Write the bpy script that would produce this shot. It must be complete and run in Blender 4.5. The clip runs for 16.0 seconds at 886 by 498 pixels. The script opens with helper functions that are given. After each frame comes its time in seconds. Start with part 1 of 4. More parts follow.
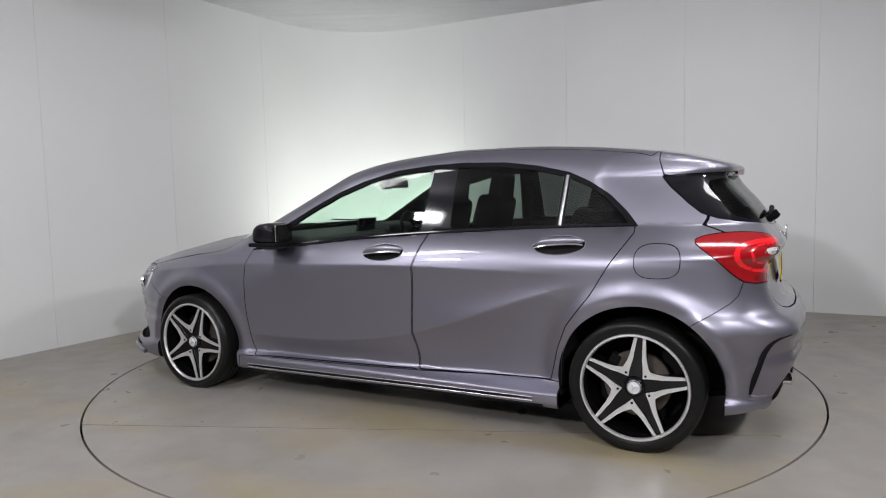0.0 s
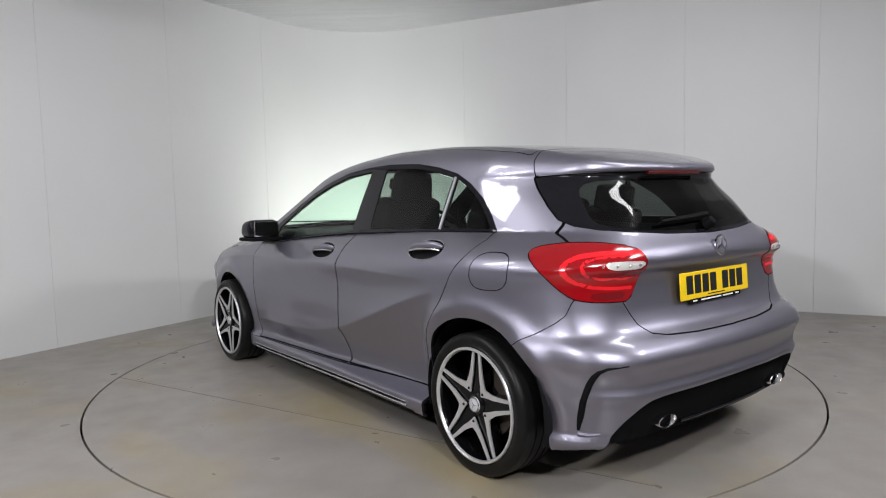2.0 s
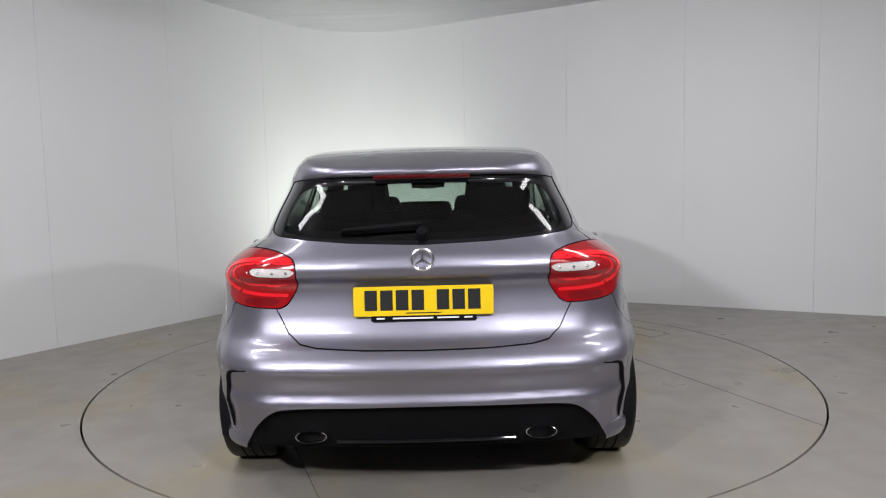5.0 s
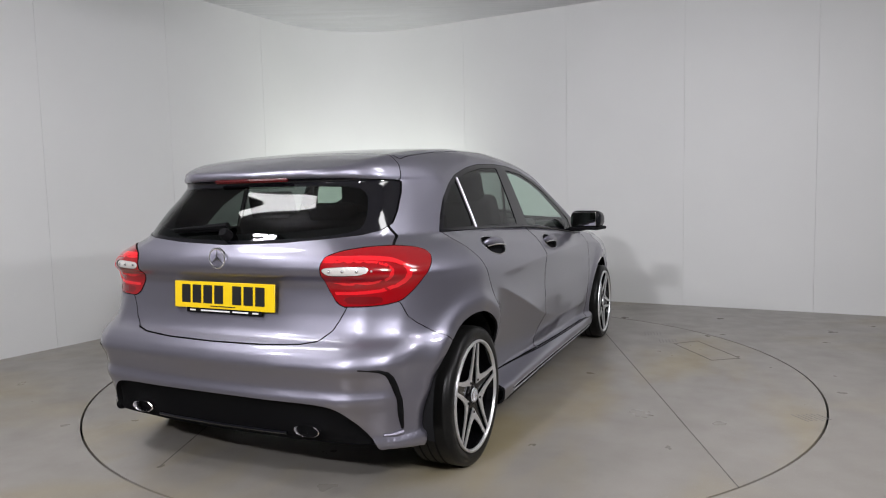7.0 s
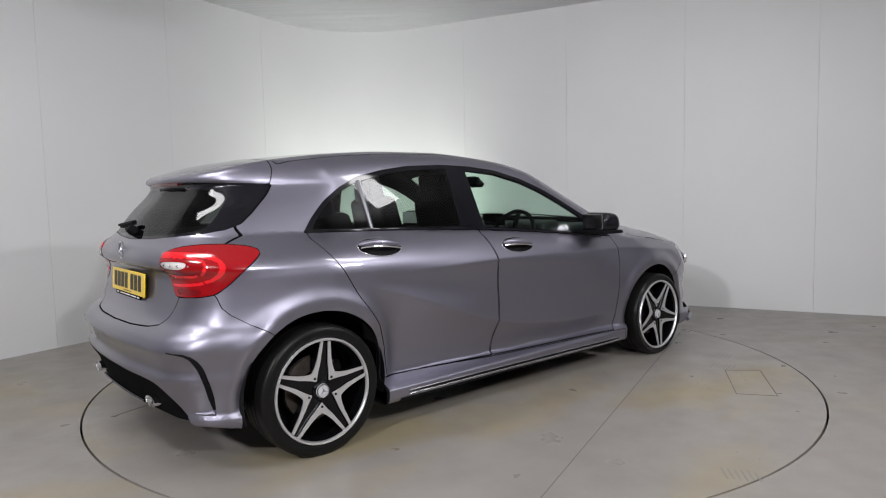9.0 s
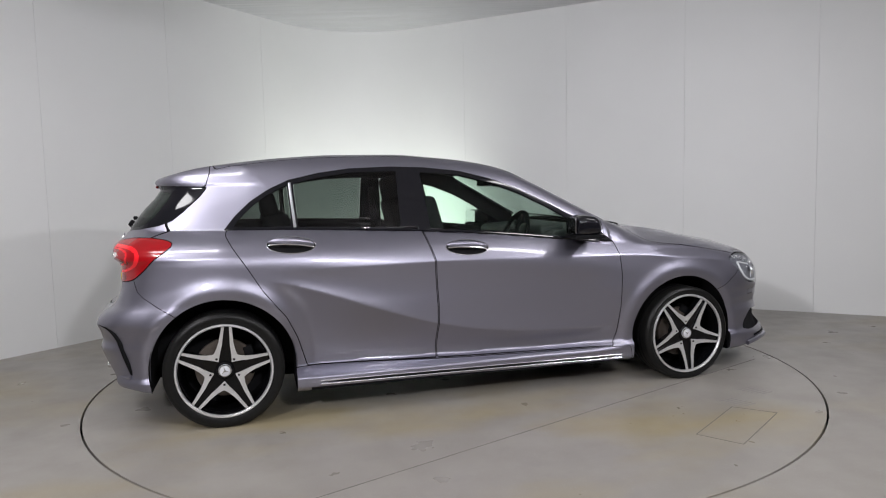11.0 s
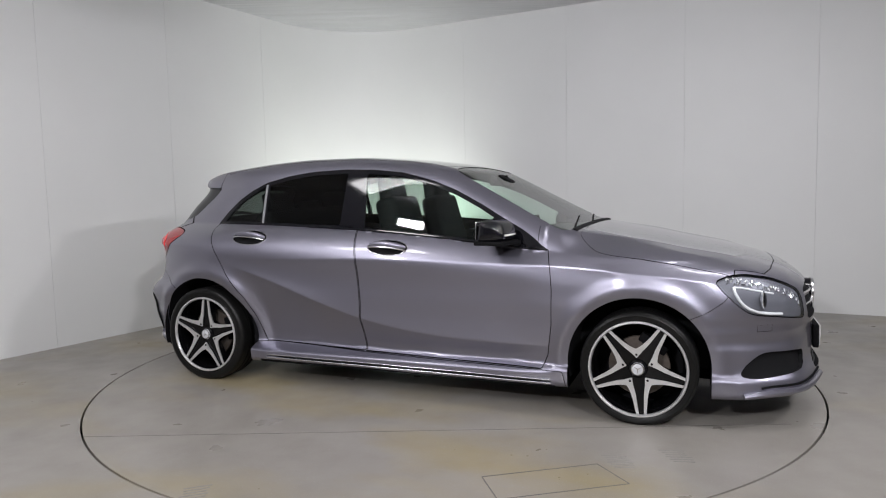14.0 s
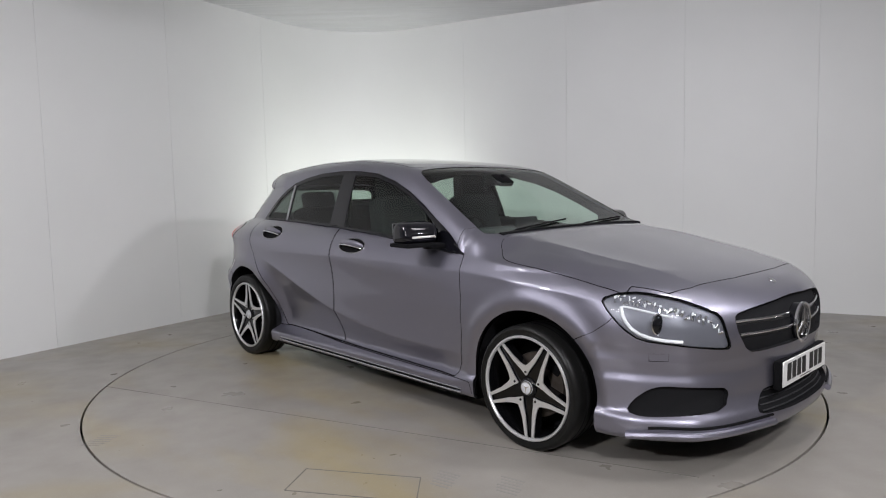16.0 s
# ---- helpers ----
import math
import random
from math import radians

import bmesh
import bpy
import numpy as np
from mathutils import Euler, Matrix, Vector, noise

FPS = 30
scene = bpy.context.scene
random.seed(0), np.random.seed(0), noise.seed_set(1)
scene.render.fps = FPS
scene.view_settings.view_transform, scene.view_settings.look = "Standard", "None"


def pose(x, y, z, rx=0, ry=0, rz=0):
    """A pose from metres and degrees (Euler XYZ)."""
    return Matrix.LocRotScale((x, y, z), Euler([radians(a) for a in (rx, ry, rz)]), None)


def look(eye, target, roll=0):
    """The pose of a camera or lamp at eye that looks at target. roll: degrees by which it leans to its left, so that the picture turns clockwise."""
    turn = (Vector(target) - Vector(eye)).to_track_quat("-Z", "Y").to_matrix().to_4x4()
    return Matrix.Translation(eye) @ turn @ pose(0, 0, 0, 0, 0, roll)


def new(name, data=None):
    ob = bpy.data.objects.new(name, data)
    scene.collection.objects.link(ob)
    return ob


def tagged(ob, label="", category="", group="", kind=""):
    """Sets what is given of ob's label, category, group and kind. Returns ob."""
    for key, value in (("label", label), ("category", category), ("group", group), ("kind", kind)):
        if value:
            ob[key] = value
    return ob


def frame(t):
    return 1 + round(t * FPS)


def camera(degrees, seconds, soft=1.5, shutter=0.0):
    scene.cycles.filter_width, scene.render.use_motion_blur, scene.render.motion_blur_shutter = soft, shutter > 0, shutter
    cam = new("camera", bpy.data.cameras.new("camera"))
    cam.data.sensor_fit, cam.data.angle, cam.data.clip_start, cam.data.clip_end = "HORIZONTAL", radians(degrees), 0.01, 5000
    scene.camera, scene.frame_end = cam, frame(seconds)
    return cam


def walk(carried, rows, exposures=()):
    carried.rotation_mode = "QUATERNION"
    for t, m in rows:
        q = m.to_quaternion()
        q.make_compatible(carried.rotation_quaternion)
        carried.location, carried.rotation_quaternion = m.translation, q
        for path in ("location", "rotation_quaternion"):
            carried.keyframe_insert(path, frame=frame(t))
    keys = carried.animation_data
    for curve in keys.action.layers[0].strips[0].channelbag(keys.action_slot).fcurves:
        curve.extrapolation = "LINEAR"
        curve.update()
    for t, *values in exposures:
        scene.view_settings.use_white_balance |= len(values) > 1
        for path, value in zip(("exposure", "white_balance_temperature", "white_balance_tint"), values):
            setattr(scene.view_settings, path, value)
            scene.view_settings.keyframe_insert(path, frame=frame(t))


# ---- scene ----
cam = camera(66.83, 16.0, soft=1.1)
EYE = pose(0, -4.424, 1.173, 90 - 4.89, 0, 0.508) @ pose(0, 0, 0, 0, 0, -1.28)
walk(cam, [(0, EYE), (16, EYE)])

# ---- light: fill panels added on the studio ceiling, all out of the camera's view ----
CEILING = 3.05
world = bpy.data.worlds.new("studio_air")
scene.world = world
world.use_nodes = True
world.node_tree.nodes["Background"].inputs[0].default_value = (0.9, 0.95, 1.0, 1)
world.node_tree.nodes["Background"].inputs[1].default_value = 0.02
scene.view_settings.exposure = 0.0
# added fill, placed clear of reflections in roof and bonnet
FILL_PANELS = [(-2.0, -1.5, 11), (2.0, -1.5, 11), (-1.7, -4.7, 13), (1.7, -4.7, 13)]
for px, py, watts in FILL_PANELS:
    lamp = new("fill_panel_lamp", bpy.data.lights.new("fill_panel_lamp", "AREA"))
    lamp.data.shape, lamp.data.size, lamp.data.size_y = "RECTANGLE", 1.15, 0.3
    lamp.data.energy, lamp.data.color = watts, (0.95, 0.945, 1.0)
    lamp.matrix_world = pose(px, py, CEILING - 0.085)
# four floodlights hung from the ceiling beside and behind the camera, turned to the car
HUNG = [(look((-2.45, -2.35, 2.82), (0.0, 0.2, 0.7)), 18), (look((3.3, -2.2, 2.62), (-0.4, 0.3, 0.7)), 31),
        (look((-2.3, -5.4, 2.75), (0.2, 0.0, 0.6)), 68), (look((1.4, -5.2, 2.82), (0.0, 0.0, 0.6)), 56)]
for at, watts in HUNG:
    lamp = new("hung_lamp", bpy.data.lights.new("hung_lamp", "AREA"))
    lamp.data.shape, lamp.data.size, lamp.data.size_y = "RECTANGLE", 0.30, 0.14
    lamp.data.energy, lamp.data.color = watts, (0.955, 0.945, 1.0)
    lamp.data.spread = radians(140)
    lamp.matrix_world = at @ pose(0, 0, -0.02)
# flood light on the floor behind the turntable, turned to the curved corner
FLOOD = look((-0.40, 2.34, 0.32), (-0.95, 3.6, 1.2))
flood = new("flood_lamp", bpy.data.lights.new("flood_lamp", "SPOT"))
flood.data.energy, flood.data.spot_size, flood.data.spot_blend, flood.data.shadow_soft_size = 140, radians(150), 1.0, 0.1
flood.data.color = (0.95, 1.0, 0.93)
flood.matrix_world = FLOOD

# ---- materials ----
def material(name, rgb, rough=0.5, metal=0.0, coat=0.0, coat_rough=0.03, ior=1.5):
    m = bpy.data.materials.new(name)
    m.use_nodes = True
    b = m.node_tree.nodes["Principled BSDF"]
    b.inputs["Base Color"].default_value = (*rgb, 1)
    b.inputs["Roughness"].default_value, b.inputs["Metallic"].default_value = rough, metal
    b.inputs["Coat Weight"].default_value, b.inputs["Coat Roughness"].default_value = coat, coat_rough
    b.inputs["IOR"].default_value = ior
    return m


def add(m, kind, **values):
    n = m.node_tree.nodes.new("ShaderNode" + kind)
    for key, value in values.items():
        n.inputs[key.replace("_", " ")].default_value = value
    return n


def grain(m, scale, low, high, detail=4.0, stretch=(1, 1, 1), space="Object", target="Base Color"):
    """Noise between two colours (or two roughnesses) at a real-world scale."""
    t = m.node_tree
    place, squash = add(m, "TexCoord"), add(m, "Mapping", Scale=stretch)
    spots, mix = add(m, "TexNoise", Scale=scale, Detail=detail), add(m, "MapRange")
    t.links.new(place.outputs[space], squash.inputs[0])
    t.links.new(squash.outputs[0], spots.inputs["Vector"])
    b = t.nodes["Principled BSDF"]
    if target == "Base Color":
        mix = t.nodes.new("ShaderNodeMix")
        mix.data_type = "RGBA"
        mix.inputs[6].default_value, mix.inputs[7].default_value = (*low, 1), (*high, 1)
        t.links.new(spots.outputs[0], mix.inputs[0])
        t.links.new(mix.outputs[2], b.inputs[target])
    else:
        mix.inputs[1].default_value, mix.inputs[2].default_value = 0.3, 0.7
        mix.inputs[3].default_value, mix.inputs[4].default_value = low, high
        t.links.new(spots.outputs[0], mix.inputs[0])
        t.links.new(mix.outputs[0], b.inputs[target])
    return m


def bump(m, scale, depth, detail=3.0, stretch=(1, 1, 1)):
    t = m.node_tree
    place, squash = add(m, "TexCoord"), add(m, "Mapping", Scale=stretch)
    spots, up = add(m, "TexNoise", Scale=scale, Detail=detail), add(m, "Bump", Strength=1.0, Distance=depth)
    t.links.new(place.outputs["Object"], squash.inputs[0])
    t.links.new(squash.outputs[0], spots.inputs["Vector"])
    t.links.new(spots.outputs[0], up.inputs["Height"])
    t.links.new(up.outputs[0], t.nodes["Principled BSDF"].inputs["Normal"])
    return m


def pane(name, tint, gloss=1.5):
    """Clear or tinted sheet: light passes straight, with a mirror-like sheen by Fresnel."""
    m = bpy.data.materials.new(name)
    m.use_nodes = True
    t = m.node_tree
    t.nodes.remove(t.nodes["Principled BSDF"])
    clear, shine, mix, edge = add(m, "BsdfTransparent", Color=(*tint, 1)), add(m, "BsdfGlossy", Roughness=0.015), add(m, "MixShader"), add(m, "LayerWeight", Blend=0.5)
    # sheen the same on both sides of the sheet: low head-on, rising steeply at a glance
    steep, least = add(m, "Math"), add(m, "Math")
    steep.operation, least.operation = "POWER", "MULTIPLY_ADD"
    base = ((gloss - 1) / (gloss + 1)) ** 2
    steep.inputs[1].default_value, least.inputs[1].default_value, least.inputs[2].default_value = 5.0, 1 - base, base
    t.links.new(edge.outputs["Facing"], steep.inputs[0])
    t.links.new(steep.outputs[0], least.inputs[0])
    t.links.new(least.outputs[0], mix.inputs[0])
    t.links.new(clear.outputs[0], mix.inputs[1])
    t.links.new(shine.outputs[0], mix.inputs[2])
    t.links.new(mix.outputs[0], t.nodes["Material Output"].inputs[0])
    return m


def glow(name, rgb, strength):
    m = bpy.data.materials.new(name)
    m.use_nodes = True
    b = m.node_tree.nodes["Principled BSDF"]
    b.inputs["Base Color"].default_value = (*rgb, 1)
    b.inputs["Emission Color"].default_value, b.inputs["Emission Strength"].default_value = (*rgb, 1), strength
    return m


PAINT = material("metallic_grey_paint", (.24, .23, .268), .42, .90, 1.0, .02)
grain(PAINT, 900, (.214, .208, .252), (.265, .258, .316), 1.0)
BLACK_GLOSS = material("gloss_black_trim", (.005, .005, .007), .06, 0, 0, ior=1.5)
BLACK = grain(material("black_plastic", (.006, .006, .0066), .6, ior=1.12), 300, (.005, .005, .0055), (.009, .009, .0098))
GRILLE_BLACK = grain(material("grille_black", (.004, .004, .0044), .8, ior=1.06), 300, (.003, .003, .0033), (.005, .005, .0055))
LINING = material("dark_lining", (.010, .010, .011), .85, ior=1.2)
RUBBER = bump(grain(material("tyre_rubber", (.007, .007, .007), .36, ior=1.28), 60, (.005, .005, .005), (.009, .009, .0085)), 150, .0008)
RIM_BLACK = material("black_rim_lacquer", (.003, .003, .0035), .10, 0, 0, ior=1.36)
RIM_SILVER = grain(material("turned_alloy", (.75, .75, .75), .34, .75), 200, (.66, .66, .66), (.78, .78, .78), stretch=(1, 6, 6))
CHROME = material("chrome", (.86, .86, .88), .16, 1.0)
STEEL = grain(material("brake_steel", (.12, .10, .09), .5, .6), 40, (.08, .06, .045), (.16, .14, .125))
RED_LENS = material("red_lens", (.27, .002, .005), .14, 0, .5, .01)
RED_BRIGHT = material("bright_red_lens", (.74, .012, .02), .12, 0, .5, .01)
RED_DARK = material("dark_red_lens", (.16, .003, .005), .15, 0, .5, .01)
RED_OFF = material("unlit_red_lens", (.07, .003, .004), .2, 0, .3, .02)
WHITE_LENS = bump(material("clear_ribbed_lens", (.75, .73, .70), .12, .2, 1.0), 120, .003, 1.0, (1, 1, .2))
LED_TUBE = material("white_light_guide", (.74, .76, .77), .2, 0, .5)
LAMP_GREY = material("lamp_housing", (.16, .165, .19), .4, .3)
YELLOW_PLATE = grain(material("yellow_plate", (.82, .56, .008), .3, 0, .6), 30, (.80, .54, .006), (.86, .60, .012))
WHITE_PLATE = grain(material("white_plate", (.78, .78, .76), .3, 0, .6), 30, (.74, .74, .72), (.82, .82, .80))
PLATE_INK = material("plate_black", (.012, .012, .012), .4)
CLOTH = bump(grain(material("seat_cloth", (.012, .012, .013), .85, ior=1.2), 250, (.009, .009, .010), (.016, .016, .017)), 400, .0006)
DASH = bump(material("dash_plastic", (.03, .03, .032), .6), 500, .0004)
CLEAR = pane("clear_window", (.80, .93, .85), 1.5)
PRIVACY = pane("privacy_window", (.28, .315, .30), 1.55)
SCREEN = pane("windscreen_glass", (.82, .94, .87), 1.5)
LAMP_COVER = pane("lamp_cover", (.93, .94, .95), 1.45)
MESH_GREY = material("mesh_plastic", (.022, .022, .024), .45, ior=1.3)
MIRROR = material("mirror_glass", (.9, .9, .92), .01, 1.0)
WALL = bump(grain(material("white_wall_board", (.70, .705, .695), .45), 1.3, (.67, .675, .665), (.73, .735, .725)), 2.2, .004)
CEIL = bump(grain(material("ceiling_sheet", (.62, .62, .64), .3), 2, (.58, .58, .60), (.66, .66, .68)), 3.0, .03, 2.0, (.35, 2.2, 1))
# for boards out of view: colour dimmed to darken reflections in glass and paint
UNSEEN_GREY = grain(material("unseen_wall_grey", (.45, .45, .46), .7), 2, (.42, .42, .43), (.48, .48, .49))
GLOW_PANEL = glow("lamp_panel", (1.0, .98, .95), 6.0)
CASING = material("lamp_casing", (.7, .7, .7), .4)


def floor_material(name, stain_scale, offset):
    """Grey floor paint: fine speckle, worn patches and tan-yellow stains."""
    m = material(name, (.30, .29, .275), .34)
    t = m.node_tree
    b = t.nodes["Principled BSDF"]
    place, shift = add(m, "TexCoord"), add(m, "Mapping", Location=offset)
    t.links.new(place.outputs["Object"], shift.inputs[0])

    def noise_of(scale, detail, lo, hi, squeeze=(1, 1, 1)):
        sq, n, r = add(m, "Mapping", Scale=squeeze), add(m, "TexNoise", Scale=scale, Detail=detail), add(m, "MapRange")
        r.inputs[1].default_value, r.inputs[2].default_value = lo, hi
        t.links.new(shift.outputs[0], sq.inputs[0])
        t.links.new(sq.outputs[0], n.inputs["Vector"])
        t.links.new(n.outputs[0], r.inputs[0])
        return r.outputs[0]

    def mixed(base, rgb, factor, share):
        f = t.nodes.new("ShaderNodeMath")
        f.operation = "MULTIPLY"
        f.inputs[1].default_value = share
        t.links.new(factor, f.inputs[0])
        x = t.nodes.new("ShaderNodeMix")
        x.data_type = "RGBA"
        if isinstance(base, tuple):
            x.inputs[6].default_value = (*base, 1)
        else:
            t.links.new(base, x.inputs[6])
        x.inputs[7].default_value = (*rgb, 1)
        t.links.new(f.outputs[0], x.inputs[0])
        return x.outputs[2]
    c = mixed((.236, .219, .195), (.296, .278, .252), noise_of(3, 5, .35, .7), .7)
    c = mixed(c, (.28, .228, .115), noise_of(stain_scale, 5, .48, .66, (.45, 1, 1)), .7)
    c = mixed(c, (.15, .145, .14), noise_of(9, 6, .60, .78), .2)
    c = mixed(c, (.34, .33, .32), noise_of(140, 2, .62, .72), .5)
    t.links.new(c, b.inputs["Base Color"])
    t.links.new(noise_of(5, 4, -.4, 2.2), b.inputs["Roughness"])
    return m


FLOOR = floor_material("grey_floor_paint", 1.1, (3.1, 1.7, 0))
DISC = floor_material("worn_turntable_paint", 1.5, (0.4, 5.2, 0))

# ---- small mesh helpers ----
def part(name, bm, mat, parent=None, label="", smooth=True):
    me = bpy.data.meshes.new(name)
    bm.to_mesh(me)
    bm.free()
    me.materials.append(mat)
    if smooth:
        for p in me.polygons:
            p.use_smooth = True
        me.set_sharp_from_angle(angle=radians(38))
    ob = new(name, me)
    ob.parent = parent
    return tagged(ob, label)


def rounded_box(size, at=(0, 0, 0), turn=(0, 0, 0), bevel=.01, segments=2, shape=None):
    bm = bmesh.new()
    bmesh.ops.create_cube(bm, size=1, matrix=Matrix.Diagonal((*size, 1)))
    if shape:
        for v in bm.verts:
            v.co = Vector(shape(*v.co))
    if bevel:
        bmesh.ops.bevel(bm, geom=bm.edges[:], offset=bevel, segments=segments, affect="EDGES", profile=.6)
    bm.transform(pose(*at, *turn))
    return bm


def lathe(profile, steps, axis_pose, closed=False, arc=None):
    """Turns a list of (radius, height) round the local z axis; arc: from and to, in radians."""
    a0, a1 = arc or (0, 2 * math.pi)
    n = steps + 1 if arc else steps
    bm = bmesh.new()
    rows = [[bm.verts.new((r * math.cos(a0 + (a1 - a0) * i / steps), r * math.sin(a0 + (a1 - a0) * i / steps), h)) for i in range(n)] for r, h in profile]
    pairs = list(zip(rows, rows[1:])) + ([(rows[-1], rows[0])] if closed else [])
    for a, b in pairs:
        for i in range(steps):
            j = (i + 1) % n
            bm.faces.new((a[i], a[j], b[j], b[i]))
    bmesh.ops.recalc_face_normals(bm, faces=bm.faces[:])
    bm.transform(axis_pose)
    return bm


def tube(points, radius, sides=8, flat=1.0):
    """A round bar along points; flat squashes it in its own sideways direction."""
    bm = bmesh.new()
    rings = []
    pts = [Vector(p) for p in points]
    for i, p in enumerate(pts):
        d = (pts[min(i + 1, len(pts) - 1)] - pts[max(i - 1, 0)]).normalized()
        a = d.cross(Vector((0, 0, 1)) if abs(d.z) < .9 else Vector((1, 0, 0))).normalized()
        b = d.cross(a)
        r = radius(i / (len(pts) - 1)) if callable(radius) else radius
        rings.append([bm.verts.new(p + r * (math.cos(2 * math.pi * k / sides) * a * flat + math.sin(2 * math.pi * k / sides) * b)) for k in range(sides)])
    for a, b in zip(rings, rings[1:]):
        for k in range(sides):
            bm.faces.new((a[k], a[(k + 1) % sides], b[(k + 1) % sides], b[k]))
    bm.faces.new(rings[0][::-1]), bm.faces.new(rings[-1])
    bmesh.ops.recalc_face_normals(bm, faces=bm.faces[:])
    return bm


def plate(outline, depth, m=Matrix(), bevel=0.0):
    """A flat outline (x, y) drawn out by depth along z."""
    bm = bmesh.new()
    low = [bm.verts.new((x, y, 0)) for x, y in outline]
    high = [bm.verts.new((x, y, depth)) for x, y in outline]
    n = len(outline)
    bm.faces.new(low[::-1]), bm.faces.new(high)
    for i in range(n):
        bm.faces.new((low[i], low[(i + 1) % n], high[(i + 1) % n], high[i]))
    bmesh.ops.recalc_face_normals(bm, faces=bm.faces[:])
    if bevel:
        bmesh.ops.bevel(bm, geom=[e for e in bm.edges if all(v in high for v in e.verts)], offset=bevel, segments=1, affect="EDGES")
    bm.transform(m)
    return bm


# ---- the studio: floor with a round pit, board walls with a curved corner, sheet ceiling ----
CORNER, ALONG_R, ALONG_L = Vector((-1.26, 3.95)), Vector((.893, -.449)).normalized(), Vector((-.514, -.857)).normalized()
BEND, SIDE, RING = 1.1, 10.6, 2.199
half = math.acos(ALONG_R.dot(ALONG_L)) / 2
reach = BEND / math.tan(half)
bend_mid = CORNER + (ALONG_R + ALONG_L).normalized() * BEND / math.sin(half)


def bend_point(k, r=BEND):
    a0, a1 = (math.atan2(*(CORNER + d * reach - bend_mid).yx) for d in (ALONG_R, ALONG_L))
    a = a0 + (a1 - a0) * k
    return bend_mid + Vector((math.cos(a), math.sin(a))) * r


def board(points, outward, name, parent, z0=0.0, z1=CEILING, thick=.012, gap=.0006, mat=None):
    """One wall board along plan points, with rounded edges to the joints."""
    mat = mat or WALL
    pts = [Vector(p) for p in points]
    pts[0] += (pts[1] - pts[0]).normalized() * gap
    pts[-1] += (pts[-2] - pts[-1]).normalized() * gap
    bm = bmesh.new()
    rows = []
    for i, p in enumerate(pts):
        d = (pts[min(i + 1, len(pts) - 1)] - pts[max(i - 1, 0)]).normalized()
        n = Vector((-d.y, d.x))
        n = n if n.dot(outward) > 0 else -n
        rows.append([bm.verts.new((*(p + n * o), z)) for o, z in ((0, z0), (0, z1), (thick, z1), (thick, z0))])
    for a, b in zip(rows, rows[1:]):
        for k in range(4):
            bm.faces.new((a[k], a[(k + 1) % 4], b[(k + 1) % 4], b[k]))
    bm.faces.new(rows[0]), bm.faces.new(rows[-1][::-1])
    bmesh.ops.recalc_face_normals(bm, faces=bm.faces[:])
    if len(pts) == 2:
        ends = [e for e in bm.edges if abs(e.verts[0].co.z - e.verts[1].co.z) > 1 and e.verts[0] in (rows[0][0], rows[0][1], rows[1][0], rows[1][1])]
        bmesh.ops.bevel(bm, geom=ends, offset=.0012, segments=1, affect="EDGES")
    return part(name, bm, mat, parent)


